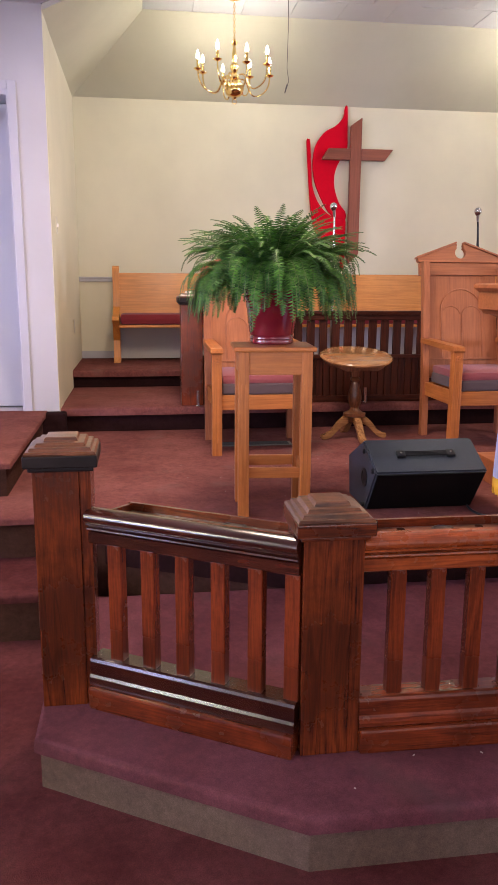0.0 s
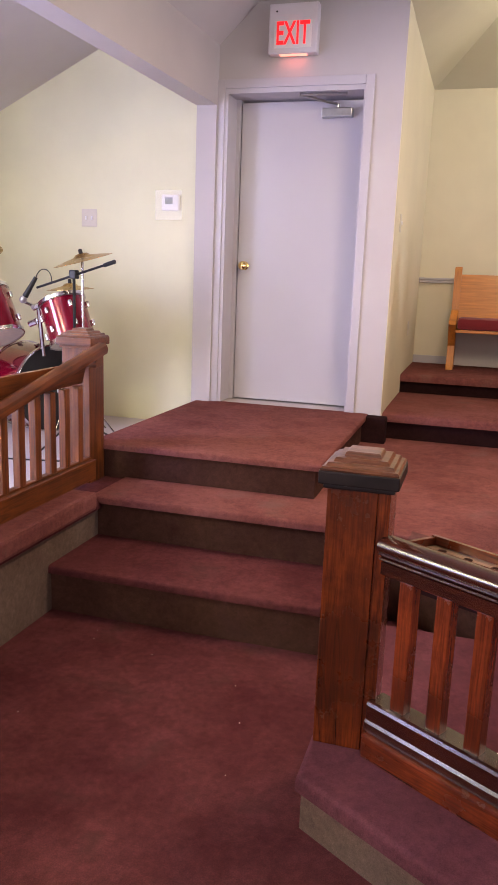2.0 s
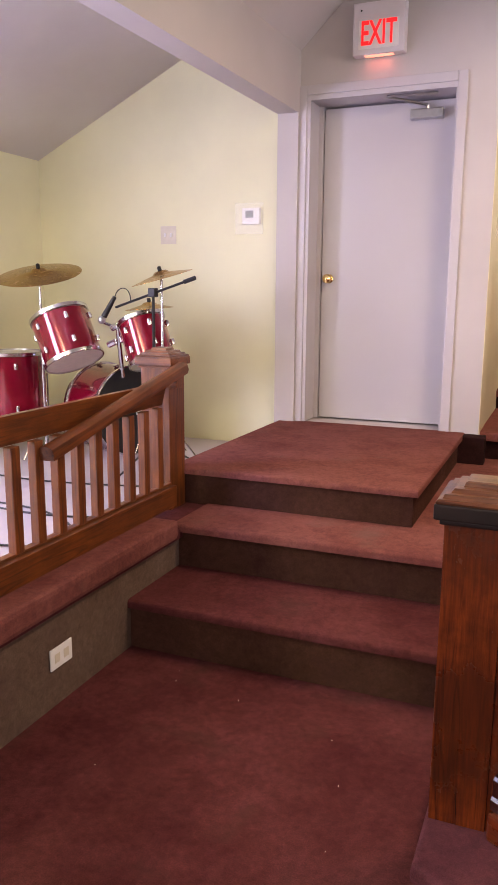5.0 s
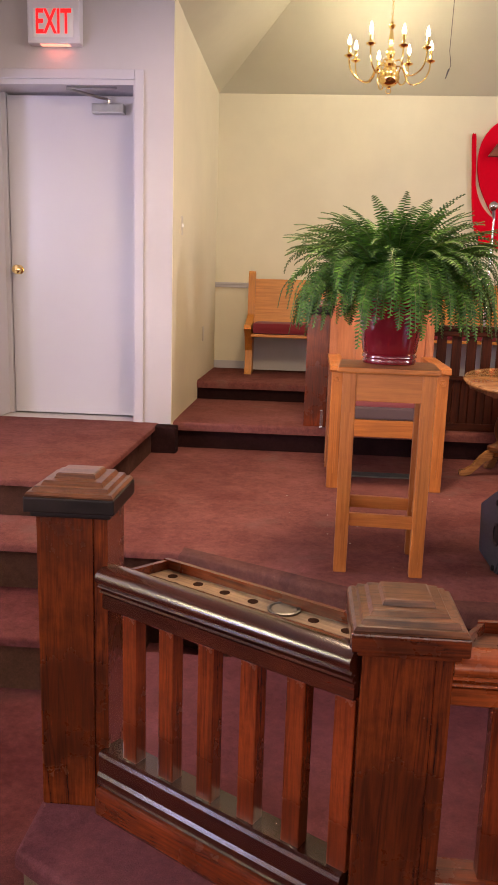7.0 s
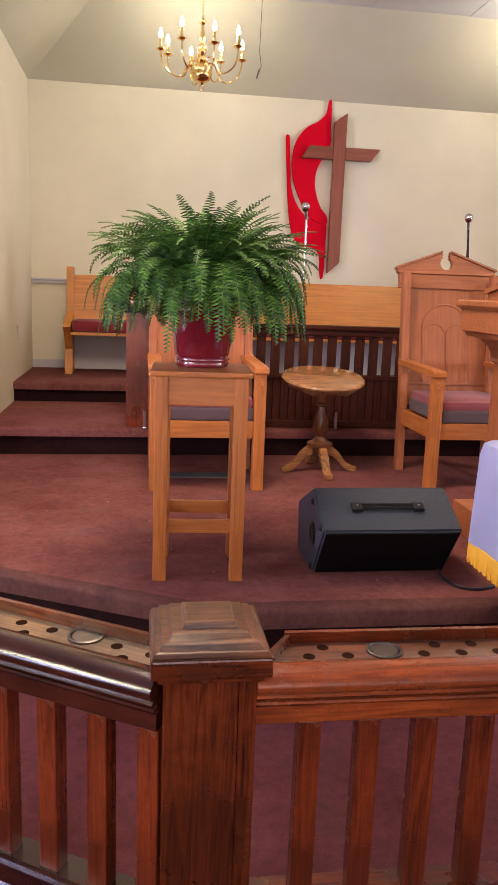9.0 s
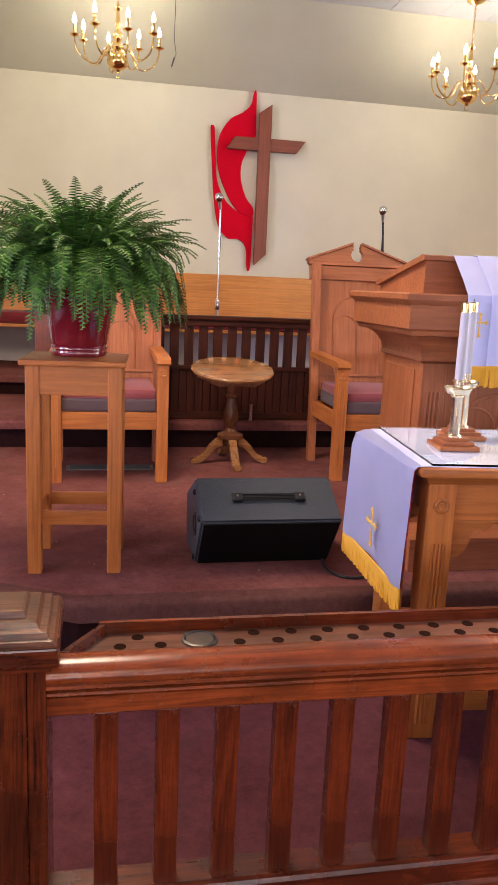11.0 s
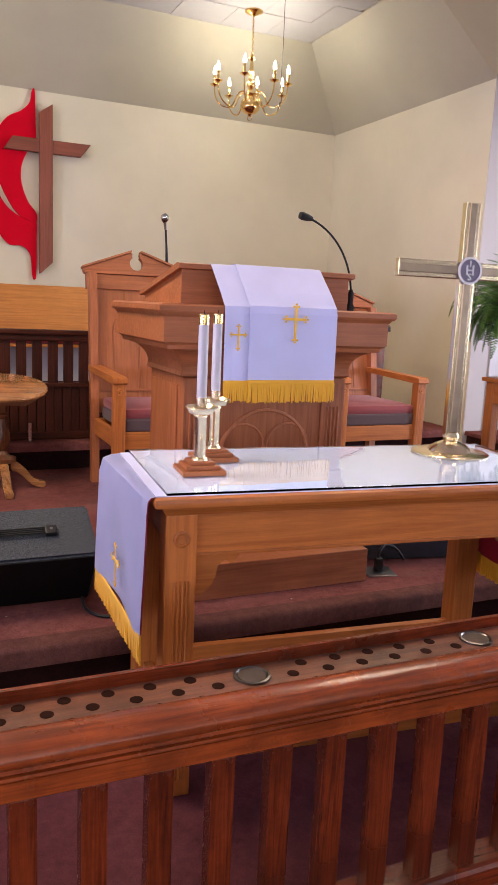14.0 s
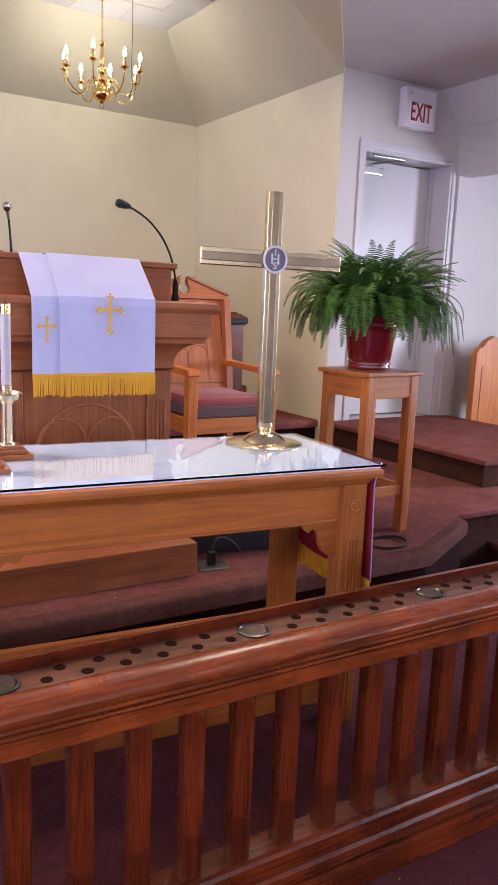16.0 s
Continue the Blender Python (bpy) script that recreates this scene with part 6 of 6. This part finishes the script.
th = thing("thermostat", "white thermostat inside a clear guard box on the wall", "thermostat", pose(-1.594, YF, 1.868))
part("body", box(B(), -0.062, 0.062, -0.032, -0.004, -0.034, 0.070, 0.006), PLASTIC_WHITE, th, "white thermostat body")
part("screen", box(B(), -0.036, 0.020, -0.0335, -0.031, 0.008, 0.052, 0.001), plain("lcd_grey", (0.10, 0.12, 0.11), 0.3), th, "grey display")
gb = part("guard", box(B(), -0.098, 0.098, -0.055, -0.052, -0.098, 0.098, 0.001), GUARD, th, "clear plastic guard")
gb.visible_shadow = False
sw = thing("switch_plate", "beige double switch plate on the wall", "switch", pose(-2.216, YF, 1.782))
part("plate", box(B(), -0.060, 0.060, -0.006, 0, -0.060, 0.060, 0.003), PLATE, sw)
for dx in (-0.023, 0.023):
    part("toggle", box(B(), dx - 0.006, dx + 0.006, -0.016, -0.005, -0.014, 0.012, 0.002), PLASTIC_WHITE, sw)
aw = thing("switch_plate", "narrow white switch plate in the apse", "switch", pose(AL + 0.003, 5.63, 1.80))
part("plate", box(B(), 0, 0.006, -0.035, 0.035, -0.058, 0.058, 0.002), PLATE, aw)
part("toggle", box(B(), 0.006, 0.016, -0.005, 0.005, -0.012, 0.012, 0.002), PLASTIC_WHITE, aw)
ol = thing("wall_outlet", "ivory outlet plate on the carpeted platform side", "outlet", pose(-1.158, 2.545, 0.155))
part("plate", box(B(), 0.0, 0.006, -0.060, 0.060, -0.038, 0.038, 0.002), PLASTIC_WHITE, ol)
for dy in (-0.025, 0.025):
    part("socket", box(B(), 0.006, 0.008, dy - 0.014, dy + 0.014, -0.016, 0.016, 0.001), PLATE, ol)
al = thing("wall_outlet", "small ivory outlet low on the apse wall", "outlet", pose(AL + 0.003, 6.75, 1.05))
part("plate", box(B(), 0.0, 0.005, -0.035, 0.035, -0.058, 0.058, 0.002), PLATE, al)
fo = thing("floor_outlet", "steel floor outlet plate with a black plug", "outlet", pose(3.165, 3.245, ZS, 0, 0, -12))
part("plate", box(B(), -0.060, 0.060, -0.055, 0.055, 0, 0.006, 0.002), STEEL, fo)
part("plug", box(B(), -0.016, 0.016, -0.010, 0.022, 0.006, 0.060, 0.006), BLACK, fo)
part("lead", tube(B(), bez((0, 0.01, 0.055), (0.0, 0.02, 0.13), (0.08, 0.06, 0.12), (0.16, 0.12, 0.01), 12), 0.006, 8), BLACK, fo, "", True)
cc = thing("coiled_cable", "black cable coiled on the stage carpet", "cable", pose(4.02, 3.165, ZS))
part("coil", tube(B(), [((0.105 + 0.01 * math.sin(3 * t)) * math.cos(t), (0.085 + 0.008 * math.cos(2 * t)) * math.sin(t), 0.006 + 0.003 * t / 12) for t in (0.3 * j for j in range(50))], 0.005, 6), BLACK, cc, "", True)
sc_ = thing("speaker_cable", "short black cable beside the floor monitor", "cable", pose(2.02, 3.25, ZS))
part("cable", tube(B(), bez((-0.02, 0.12, 0.006), (-0.12, -0.16, 0.006), (0.10, -0.20, 0.006), (0.20, 0.02, 0.006), 16), 0.006, 6), BLACK, sc_, "", True)
fv = thing("floor_vent", "grey metal floor vent in the stage carpet", "vent", pose(1.20, 4.86, ZS))
part("plate", box(B(), -0.24, 0.24, -0.055, 0.055, 0, 0.006, 0.002), plain("vent_grey", (0.16, 0.15, 0.12), 0.5, 0.6), fv)
for k in range(5):
    part("slat", box(B(), -0.22, 0.22, -0.042 + 0.02 * k, -0.034 + 0.02 * k, 0.006, 0.009), plain("vent_dark", (0.04, 0.04, 0.035), 0.6), fv)

# pew at the end of the east aisle
ep = thing("aisle_pew", "orange oak pew with arched ends on the side landing", "pew", pose(6.52, 5.02, 0.381))
arch = [(-0.20, 0.0), (0.20, 0.0), (0.20, 0.72), (0.17, 0.76), (0.13, 0.77), (0.09, 0.82), (0.0, 0.86), (-0.09, 0.82), (-0.13, 0.77), (-0.17, 0.76), (-0.20, 0.72)]
for x in (0.22, 1.55):
    pe = part("pew_end", prism(B(), [(x + u, z) for u, z in arch], -0.03, 0.03, "y"), oak("z"), ep, "arched oak pew end")
    part("end_panel", box(B(), x - 0.13, x + 0.13, -0.036, -0.028, 0.10, 0.62, 0.004), oak("z"), pe)
part("pew_back", box(B(), 0.42, 1.35, -0.01, 0.02, 0.30, 0.80, 0.004), oak("x"), ep)

# scattered litter on the carpets
rl = random.Random(8)
bm = B()
for k in range(90):
    if k < 62:
        x, y, z = rl.uniform(0.4, 4.9), rl.uniform(3.0, 4.4), ZS
        if y < 3.4 and (x < 0.9 or x > 4.3):
            continue
    elif k < 74:
        x, y, z = rl.uniform(-1.0, 0.1), rl.uniform(0.9, 2.9), Z0
    else:
        x, y, z = rl.uniform(0.9, 4.2), rl.uniform(1.70, 1.86), ZK
    s = rl.uniform(0.001, 0.0032)
    a = rl.uniform(0, 3.14)
    box(bm, -s * rl.uniform(1, 2.5), s, -s * 0.5, s * 0.5, 0, 0.0025)
    bm.verts.ensure_lookup_table()
    for v in bm.verts[-8:]:
        c0, c1 = v.co.x, v.co.y
        v.co = Vector((x + c0 * math.cos(a) - c1 * math.sin(a), y + c0 * math.sin(a) + c1 * math.cos(a), z + v.co.z))
    bm.verts.ensure_lookup_table()
lit = part("carpet_litter", bm, plain("litter", (0.34, 0.29, 0.24), 0.8, vary=0.3, size=80.0))
tagged(lit, "tiny pale crumbs scattered on the carpet", "litter", "", "stuff")
